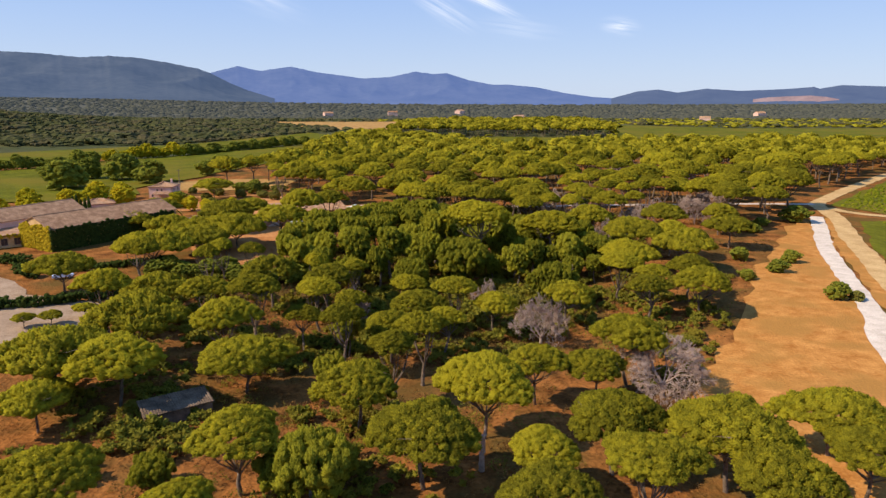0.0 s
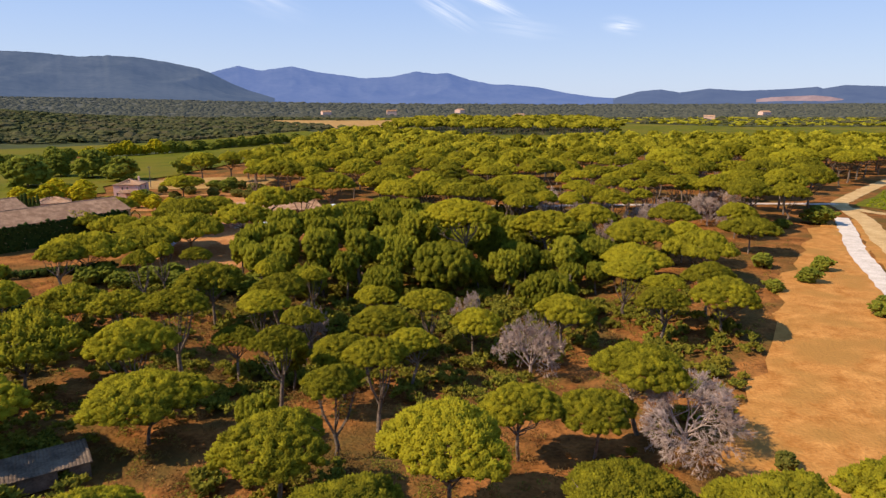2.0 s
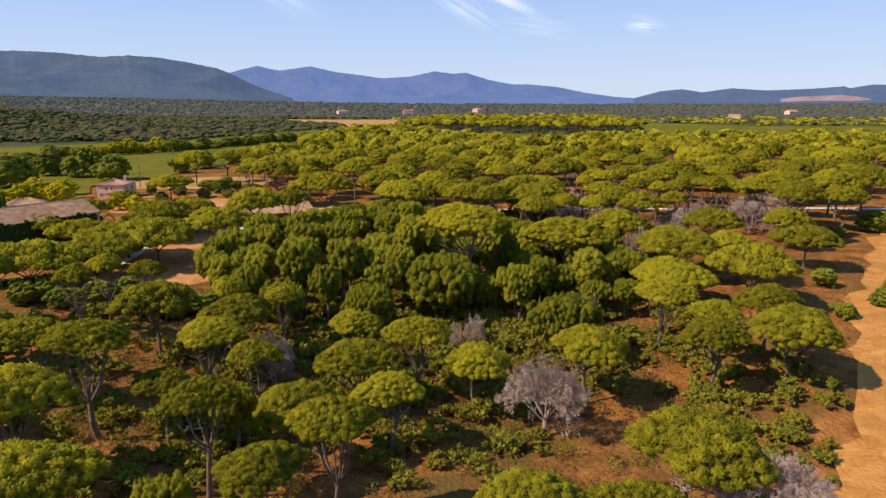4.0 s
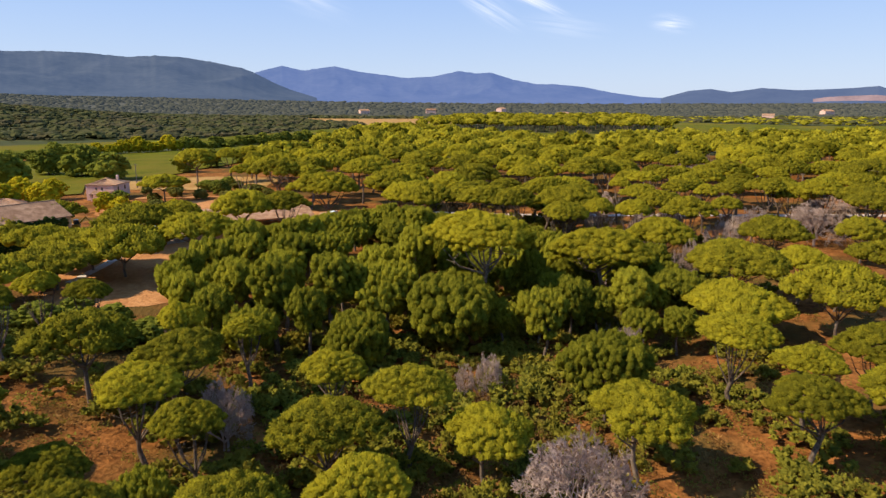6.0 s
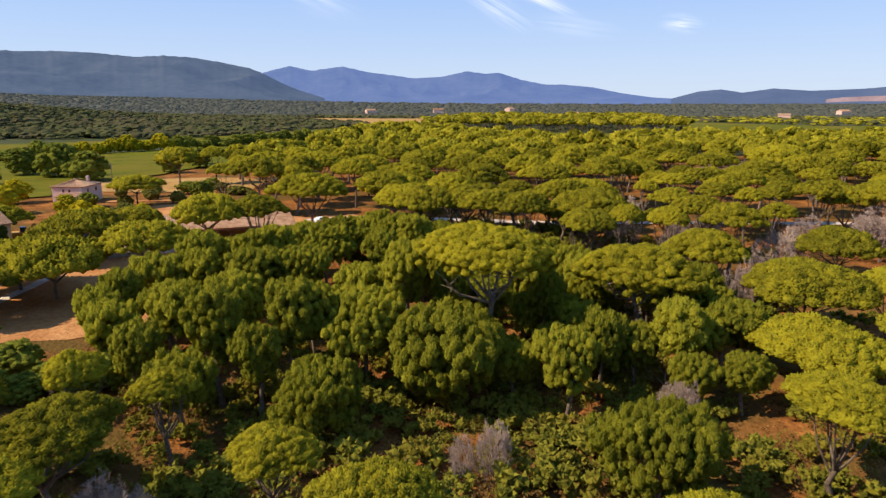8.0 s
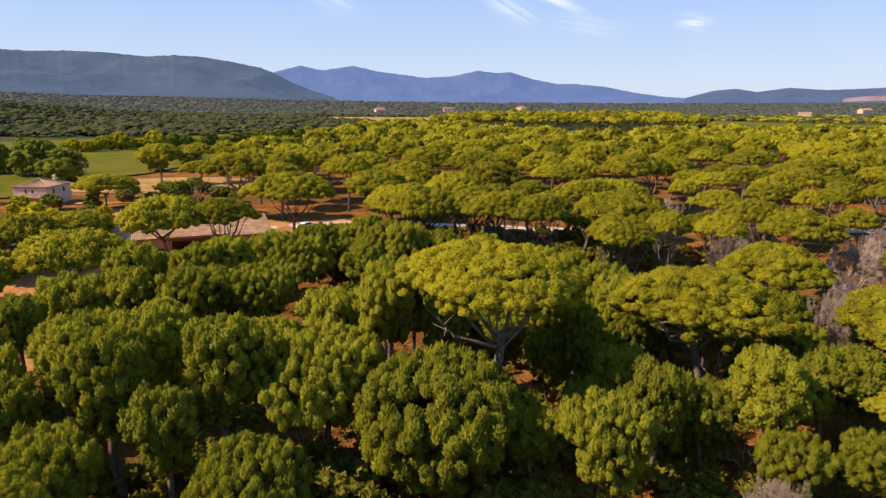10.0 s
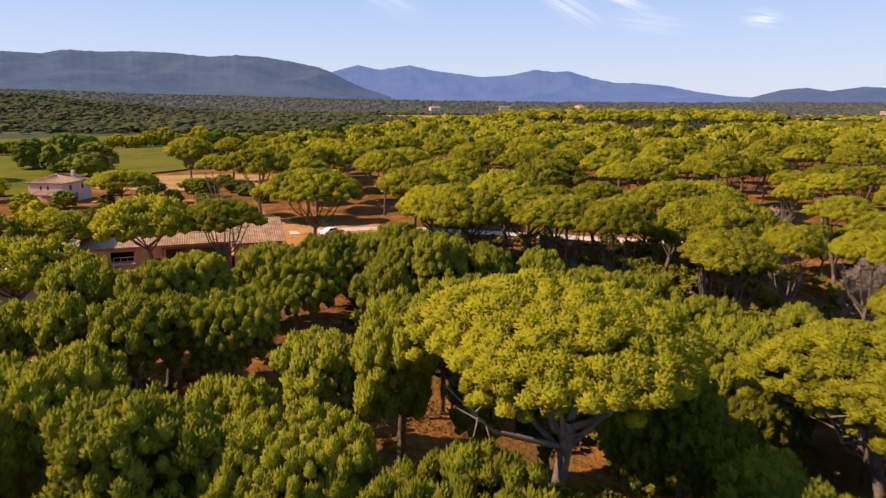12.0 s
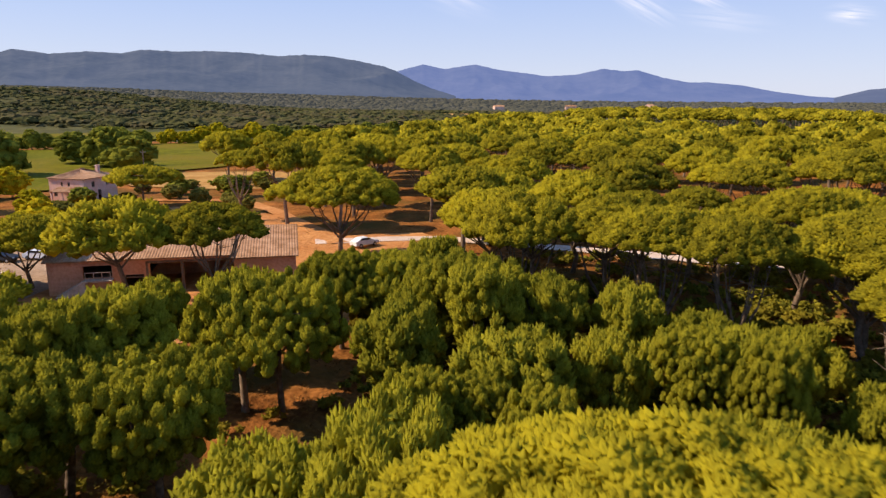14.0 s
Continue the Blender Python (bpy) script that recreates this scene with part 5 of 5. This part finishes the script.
side = pose(-101.0, 169.5, 0, 0, 0, 58.6)
creeper("ivy", side, 37, 6.3, 3400, IVY, "dark ivy covering the winery's long wall", 3)
creeper("creeper", side @ pose(0, 14.4, 0, 0, 0, -90), 14.2, 7.0, 1100, IVY_GOLD, "golden creeper over the winery's gable", 4)
creeper("creeper", pose(-122.5, 169.5, 0, 0, 0, 38) @ pose(0, 0, 2.5), 13, 1.2, 90, IVY_GOLD, "golden creeper along the winery wing", 5)

# the low shed among the pines
shed = building("shed", (-36.0, 74.8), 35.0, 8.0, 3.8, 1.6, 0.5, "mono", SLATE, "low dark old shed with a sagging grey roof", "shed",
                front=[(5.2, 6.2, 0.0, 1.5)], tile=SLATE, over=0.2, panes=False)

# far farmhouses on the plain
for x, y, s, r in ((-10, 1010, 1.2, 20), (55, 980, 1.0, -15), (128, 1180, 1.3, 35), (210, 1010, 1.0, 0), (640, 1390, 1.5, 20), (-120, 1500, 1.5, 10), (40, 1600, 1.6, 60), (420, 1120, 1.2, -20), (-250, 1450, 1.4, 30)):
    building("farmhouse", (x, y), r, 14 * s, 9 * s, 5.5 * s, 2 * s, "gable", RENDER_PALE, "small pale far farmhouse among trees", "house", front=[(3, 4.2, 2, 3.6), (8, 9.2, 2, 3.6)])

# telegraph pole
pole = new("telegraph_pole")
pole.location = (-117.0, 297.5, terrain(-117, 297.5))
bm = bmesh.new()
bmesh.ops.create_cone(bm, cap_ends=True, segments=10, radius1=0.17, radius2=0.11, depth=9, matrix=Matrix.Translation((0, 0, 4.5)))
part("pole", bm, TIMBER, pole)
part("crossarm", slab(bmesh.new(), -0.9, 0.9, -0.06, 0.06, 8.3, 8.45, 0.01), TIMBER, pole)
for x in (-0.75, 0.75):
    bm = bmesh.new()
    bmesh.ops.create_cone(bm, cap_ends=True, segments=8, radius1=0.06, radius2=0.04, depth=0.2, matrix=Matrix.Translation((x, 0, 8.55)))
    part("insulator", bm, STONE, pole)
tagged(pole, "wooden telegraph pole in dry grass", "telegraph pole")


# ---- vehicles ----
def hull(bm, profile, w, tuck):
    """A body from a side profile (x, z), w wide, drawn in towards the top by tuck."""
    top = max(p[1] for p in profile)
    low = min(p[1] for p in profile)
    rings = []
    for s in (-1, 1):
        rings.append([bm.verts.new((x, s * w / 2 * (1 - tuck * ((z - low) / (top - low)) ** 2), z)) for x, z in profile])
    bm.faces.new(rings[0])
    bm.faces.new(rings[1][::-1])
    n = len(profile)
    for i in range(n):
        bm.faces.new((rings[0][i], rings[0][(i + 1) % n], rings[1][(i + 1) % n], rings[1][i]))
    bmesh.ops.bevel(bm, geom=list(bm.edges), offset=0.05, segments=2, affect="EDGES")
    return bm


def wheels(e, xs, w, r):
    for x in xs:
        for s in (-1, 1):
            bm = bmesh.new()
            bmesh.ops.create_cone(bm, cap_ends=True, segments=16, radius1=r, radius2=r, depth=0.22, matrix=pose(0, 0, 0, 90, 0, 0))
            ob = part("wheel", bm, RUBBER, e)
            ob.location = (x, s * (w / 2 - 0.1), r)
            bm = bmesh.new()
            bmesh.ops.create_cone(bm, cap_ends=True, segments=12, radius1=r * 0.6, radius2=r * 0.5, depth=0.24, matrix=pose(0, 0, 0, 90, 0, 0))
            part("rim", bm, STEEL, ob)


def car(at, turn, paint, label, van=False):
    e = new("van" if van else "car")
    e.matrix_world = pose(at[0], at[1], terrain(*at) + 0.12, 0, 0, turn)
    if van:
        body = [(-2.4, 0.35), (2.4, 0.35), (2.45, 0.9), (1.9, 1.15), (1.4, 1.9), (-2.3, 2.0), (-2.45, 1.0)]
        glass = [(1.46, 1.2), (1.86, 1.2), (1.40, 1.78), (0.5, 1.78), (0.5, 1.2)]
        w = 1.85
    else:
        body = [(-2.1, 0.32), (2.1, 0.32), (2.15, 0.62), (1.95, 0.80), (0.95, 0.95), (0.35, 1.38), (-1.0, 1.42), (-1.75, 1.0), (-2.12, 0.92)]
        glass = [(0.78, 1.0), (0.30, 1.32), (-0.95, 1.35), (-1.5, 1.03)]
        w = 1.74
    part("body", hull(bmesh.new(), body, w, 0.22), paint, e)
    part("glazing", hull(bmesh.new(), glass, w - 0.12, 0.02), GLASS, e)
    for s in (-0.6, 0.6):
        part("headlight", slab(bmesh.new(), 1.95 if not van else 2.25, 2.17 if not van else 2.46, s - 0.16, s + 0.16, 0.6, 0.74, 0.02), STEEL, e)
    wheels(e, (-1.3, 1.3), w, 0.32)
    return tagged(e, label, "van" if van else "car")


car((-70.5, 219.0), 10, WHITE, "white saloon car parked on pale gravel")
car((-74.5, 216.5), 14, BLACK, "black car parked on pale gravel")
car((-79.5, 214.5), 8, BLACK, "dark car parked beside the yard")
car((-84.0, 143.5), 30, WHITE, "white car parked behind the hedge")
car((-31.5, 239.0), 60, WHITE, "white car parked under the pines beside the barn")
car((-44.5, 203.0), 20, WHITE, "white van parked in the red earth yard", True)

machine = new("excavator")
machine.matrix_world = pose(-88.5, 213.5, terrain(-88, 213) + 0.1, 0, 0, 25)
part("body", hull(bmesh.new(), [(-1.6, 0.9), (1.5, 0.9), (1.6, 1.6), (0.3, 1.9), (-1.6, 1.9)], 2.2, 0.05), YELLOW, machine)
part("cab", hull(bmesh.new(), [(0.3, 1.85), (1.5, 1.85), (1.3, 2.9), (0.3, 2.95)], 1.2, 0.1), GLASS, machine)
for s in (-0.85, 0.85):
    part("track", hull(bmesh.new(), [(-1.7, 0.3), (-1.3, 0.0), (1.3, 0.0), (1.7, 0.3), (1.4, 0.75), (-1.4, 0.75)], 0.45, 0.0), RUBBER, machine).location = (0, s, 0)
bm = bmesh.new()
for a, b in (((1.2, 1.7), (2.9, 3.4)), ((2.9, 3.4), (4.1, 2.0)), ((4.1, 2.0), (4.0, 1.2))):
    d = math.degrees(math.atan2(b[1] - a[1], b[0] - a[0]))
    ln = math.hypot(b[0] - a[0], b[1] - a[1])
    bmesh.ops.create_cube(bm, size=1, matrix=pose((a[0] + b[0]) / 2, 0, (a[1] + b[1]) / 2, 0, -d, 0) @ Matrix.Diagonal((ln + 0.2, 0.28, 0.34, 1)))
part("boom", bm, YELLOW, machine)
tagged(machine, "small yellow excavator parked by the winery", "excavator")
trailer = new("trailer")
trailer.matrix_world = pose(-82.5, 210.5, terrain(-82, 210) + 0.1, 0, 0, 18)
part("bed", slab(bmesh.new(), -2.4, 2.4, -1.1, 1.1, 0.7, 1.5, 0.05), CHALK, trailer)
part("drawbar", slab(bmesh.new(), 2.4, 3.6, -0.06, 0.06, 0.6, 0.72), STEEL, trailer)
wheels(trailer, (-0.4, 0.5), 2.2, 0.36)
tagged(trailer, "pale farm trailer loaded with rubble", "trailer")
lift = new("ladder_frame")
lift.matrix_world = pose(-91.5, 211.0, terrain(-91, 211), 0, 0, 30)
bm = bmesh.new()
for y in (-0.55, 0.55):
    bmesh.ops.create_cube(bm, size=1, matrix=pose(0.8, y, 1.7, 0, -58, 0) @ Matrix.Diagonal((3.6, 0.12, 0.16, 1)))
part("rails", bm, STEEL, lift)
bm = bmesh.new()
for i in range(5):
    slab(bm, 0.15 + 0.35 * i, 0.25 + 0.35 * i, -0.55, 0.55, 0.45 + 0.6 * i, 0.55 + 0.6 * i)
part("rungs", bm, STEEL, lift)
part("base", slab(bmesh.new(), -1.0, 1.2, -0.8, 0.8, 0, 0.5, 0.04), RUBBER, lift)
tagged(lift, "grey steel hoist frame beside the excavator", "hoist")
tub = new("water_tank", None)
tub.location = (-43.2, 200.3, terrain(-43, 200))
bm = bmesh.new()
bmesh.ops.create_cone(bm, cap_ends=True, segments=16, radius1=0.55, radius2=0.5, depth=1.3, matrix=Matrix.Translation((0, 0, 0.65)))
part("drum", bm, BLUE, tub)
bm = bmesh.new()
bmesh.ops.create_cone(bm, cap_ends=True, segments=12, radius1=0.2, radius2=0.18, depth=0.1, matrix=Matrix.Translation((0, 0, 1.35)))
part("lid", bm, RUBBER, tub)
tagged(tub, "blue plastic water tank in the yard", "water tank")


# ---- uncounted growth ----
FOREST = [(-30, 254), (-52, 268), (-72, 290), (-84, 330), (-86, 400), (-88, 520), (-78, 620), (-40, 600), (0, 520), (43, 452), (131, 497), (325, 497), (470, 480), (360, 440), (228, 356), (172, 300), (134, 262), (110, 255), (30, 250)]
STAND = [(-60, 700), (60, 692), (174, 674), (184, 730), (200, 960), (-30, 960)]
NEARWOOD = [(58, 224), (84, 196), (96, 202), (118, 232), (130, 246), (60, 243), (20, 240), (-18, 240), (-20, 230), (0, 228)]
stand = older
cells = {}
for x, y, D in stand:
    cells.setdefault((int(x // 20), int(y // 20)), []).append((x, y, D))


def free(x, y, D, ease):
    i, j = int(x // 20), int(y // 20)
    for a in (i - 1, i, i + 1):
        for b in (j - 1, j, j + 1):
            for px, py, pd in cells.get((a, b), ()):
                if (px - x) ** 2 + (py - y) ** 2 < (ease * (D + pd) / 2) ** 2:
                    return False
    cells.setdefault((i, j), []).append((x, y, D))
    return True


g = random.Random(21)
rows = []
for poly, tries, ease in ((NEARWOOD, 2500, 0.84), (FOREST, 13000, 0.96), (STAND, 1500, 0.85)):
    x0, x1, y0, y1 = min(p[0] for p in poly), max(p[0] for p in poly), min(p[1] for p in poly), max(p[1] for p in poly)
    for _ in range(tries):
        x, y, D = g.uniform(x0, x1), g.uniform(y0, y1), g.choice((9, 11, 13, 15, 18)) + g.uniform(-1.2, 1.2)
        if poly is FOREST and abs(x) > 0.78 * y + 60:
            continue
        if not inside(x, y, poly) or abs(y - 247) < 4.5:
            continue
        if free(x, y, D, ease):
            rows.append((x, y, g.uniform(9.6, 12.4) + 0.14 * D, D))
rows.sort(key=lambda r: r[1])
for x, y, H, D in rows[:110]:
    plant("stone", x, y, H, D, "umbrella pine with a domed yellow-green crown", "pine tree", "umbrella pines of the wood", 1)
vs, ts, wv, wt, k, kw = [], [], [], [], 0, 0
far = np.random.default_rng(9)
PATTERN = []
for _ in range(8):
    PATTERN.append((umbrella(far, 10, 8.5, 38, DISTANT_TUFTS, 1.2), pine_wood(far, 10, 8.5, 4, 0.4, 0.6, 4, 0)))
for x, y, H, D in rows[110:]:
    (v, t), (u, s) = PATTERN[g.randrange(8)]
    a = g.uniform(0, 6.283)
    m = np.array(((math.cos(a), math.sin(a), 0), (-math.sin(a), math.cos(a), 0), (0, 0, 1)))
    size, at = np.array((D / 10, D / 10, H / 8.5)), np.array((x, y, terrain(x, y)))
    vs.append(v @ m * size + at)
    ts.append(t + k)
    k += len(v)
    wv.append(u @ m * size + at)
    wt.append(s + kw)
    kw += len(u)
wood = new("pine_forest", mesh_np("pine_forest", np.concatenate(vs), np.concatenate(ts), [FARPINE], None, True))
tagged(wood, "dense forest of umbrella pines with yellow-green crowns", "pine forest", kind="stuff")
tagged(new("pine_trunks", mesh_np("pine_trunks", np.concatenate(wv), np.concatenate(wt), [BARK], None, True)), "dark trunks under the umbrella pine forest", "pine trunks", kind="stuff")

# woods out to the mountains
OPEN = [[(35, 445), (131, 495), (325, 495), (470, 478), (900, 555), (980, 905), (376, 885), (266, 990), (195, 990), (186, 720), (172, 670), (55, 690), (0, 640)], STAND,
        [(-430, 425), (-317, 486), (-262, 542), (-212, 588), (-150, 785), (-100, 700), (-110, 590), (-195, 530), (-264, 395)], [(-300, 1150), (-163, 875), (-57, 810), (-15, 985), (-60, 1150)]]
dark, pale, hazy = ([], []), ([], []), ([], [])
g = random.Random(33)
for lo, hi, n, s in ((300, 700, 1700, 3.8), (560, 1000, 7000, 5.0), (1000, 1700, 9500, 6.4), (1700, 2600, 7500, 8.0)):
    for _ in range(n):
        y = g.uniform(lo, hi)
        x = g.uniform(-0.98 * y - 60, 0.74 * y + 60)
        if y < 575 and (x > -300 or y < 560 + 0.6 * (x + 300)) and not (x < -0.72 * y - 20):
            continue
        if any(inside(x, y, p) for p in OPEN) or inside(x, y, FOREST) or (y < 800 and -150 < x < -60):
            continue
        if y < 640 and -80 < x < 560:
            continue
        pine = x > -0.10 * y and y < 1500 and g.random() < 0.9 - 0.0004 * (y - 600)
        thin = noise.noise((x / 55, y / 90, 4)) + 0.6 * noise.noise((x / 19, y / 30, 8))
        if thin < -0.45:
            continue
        r = s * g.uniform(0.55, 1.15) * (1.0 + 0.55 * max(0.0, thin))
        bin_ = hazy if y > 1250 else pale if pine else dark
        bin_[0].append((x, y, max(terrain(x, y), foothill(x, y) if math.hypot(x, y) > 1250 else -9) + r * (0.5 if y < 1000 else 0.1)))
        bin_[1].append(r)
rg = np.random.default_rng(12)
for name, (places, sizes), mat, label in (("far_woods", dark, FARWOOD, "dark oak woods covering the far plain"), ("far_pines", pale, FARPINE, "far pine woods with flat bright crowns"), ("hazy_woods", hazy, FARHAZE, "grey-green woods at the mountains' foot, haze painted in")):
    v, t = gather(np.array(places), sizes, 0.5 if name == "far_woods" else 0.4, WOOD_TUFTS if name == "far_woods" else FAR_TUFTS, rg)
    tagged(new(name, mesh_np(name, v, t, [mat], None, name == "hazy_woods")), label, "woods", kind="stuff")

# scrub under the pines, and vines
YARD = [(-64, 156), (-42, 158), (-33, 190), (-24, 224), (-16, 242), (-42, 250), (-80, 270), (-106, 258), (-74, 230), (-64, 212), (-74, 198), (-68, 172)]
green, brown = ([], []), ([], [])
g = random.Random(41)
for _ in range(12500):
    x, y = g.uniform(-75, 92), g.uniform(30, 246)
    if inside(x, y, DRY) or inside(x, y, YARD) or x > 40 + 0.5 * (y - 90) + 10 or (x < -56 and 98 < y < 128):
        continue
    damp = math.exp(-(((x - 4) / 45) ** 2 + ((y - 138) / 40) ** 2))
    if y < 112 and x < 22:
        damp = max(damp, 0.36)
    clump = noise.noise((x * 0.07, y * 0.07, 5)) + 0.5 * noise.noise((x * 0.25, y * 0.25, 9))
    if clump + 0.9 * damp < 0.05 + 0.3 * g.random():
        if g.random() < 0.8:
            brown[0].append((x, y, terrain(x, y) - 0.08))
            brown[1].append(g.uniform(0.18, 0.5))
        continue
    leafy = g.random() < 0.5 + 0.35 * damp
    s = g.uniform(0.25, 0.55) * (1 + 0.9 * damp * g.random())
    if damp > 0.3 and g.random() < 0.75:
        leafy, s = g.random() < 0.7, s * g.uniform(1.0, 1.7)
    for _ in range(g.choice((1, 2, 2)) if damp > 0.3 else g.choice((1, 1, 2))):
        (green if leafy else brown)[0].append((x + g.gauss(0, s), y + g.gauss(0, s), terrain(x, y) + s * g.uniform(0.0, 0.7) * (1 + damp)))
        (green if leafy else brown)[1].append(s * g.uniform(0.6, 1.1))
for name, (places, sizes), mat, label in (("undergrowth", green, SCRUB, "olive-green scrub under the pines"), ("dry_scrub", brown, DRYSCRUB, "rust-brown dry scrub on the forest floor")):
    v, t = gather(np.array(places), [1.35 * q for q in sizes], 0.8, SHRUBS, rg)
    tagged(new(name, mesh_np(name, v, t, [mat])), label, "scrub", kind="stuff")
# bushes that fill the hollow
places, sizes = [], []
for _ in range(4600):
    x, y = g.uniform(-72, 72), g.uniform(42, 258)
    damp = max(math.exp(-(((x - 4) / 48) ** 2 + ((y - 138) / 42) ** 2)), math.exp(-(((x - 12) / 42) ** 2 + ((y - 212) / 30) ** 2)))
    if y < 112 and x < 12:
        damp = max(damp, 0.52 if x < -12 else 0.36)
    damp = max(damp, 0.8 * math.exp(-(((x + 45) / 30) ** 2 + ((y - 125) / 30) ** 2)), 0.75 * math.exp(-(((x - 40) / 18) ** 2 + ((y - 122) / 24) ** 2)), 0.8 * math.exp(-(((x - 42) / 20) ** 2 + ((y - 182) / 24) ** 2)))
    if abs(y - 246) < 4 or inside(x, y, DRY) or inside(x, y, YARD) or x > 44 + 0.45 * (y - 90) or (x < -54 and 96 < y < 130):
        continue
    if noise.noise((x * 0.06, y * 0.06, 2)) + 1.15 * damp < 0.42 + 0.3 * g.random():
        continue
    h = g.uniform(0.8, 1.9) * (0.7 + 1.0 * damp)
    for _ in range(g.randint(7, 13)):
        a, q = g.uniform(0, 6.283), math.sqrt(g.random())
        places.append((x + q * 0.75 * h * math.cos(a), y + q * 0.75 * h * math.sin(a), terrain(x, y) + h * (0.15 + (0.72 - 0.5 * q * q) * g.uniform(0.6, 1.0))))
        sizes.append(0.12 + h * g.uniform(0.15, 0.27))
v, t = gather(np.array(places), sizes, 0.9, BUSH_TUFTS, rg)
tagged(new("bushes", mesh_np("bushes", v, t, [BUSH])), "waist-high olive and dark green bushes between the pines", "bushes", kind="stuff")
places, sizes = [], []
for i in range(70):
    for j in range(90):
        x, y = 140 + i * 2.4, 120 + j * 3.2
        if (inside(x, y, [(146, 245), (176, 280), (212, 317), (300, 396), (320, 250), (155, 228)]) or inside(x, y, [(136, 211), (152, 214), (260, 214), (240, 125), (116, 160)])) and x < 290:
            places.append((x + g.uniform(-0.7, 0.7), y + g.uniform(-0.9, 0.9), 0.2))
            sizes.append(g.uniform(0.5, 1.0))
v, t = gather(np.array(places), sizes, 0.7, FAR_TUFTS, rg)
tagged(new("vines", mesh_np("vines", v, t, [VINE])), "rows of leafy green vines", "vines", kind="stuff")
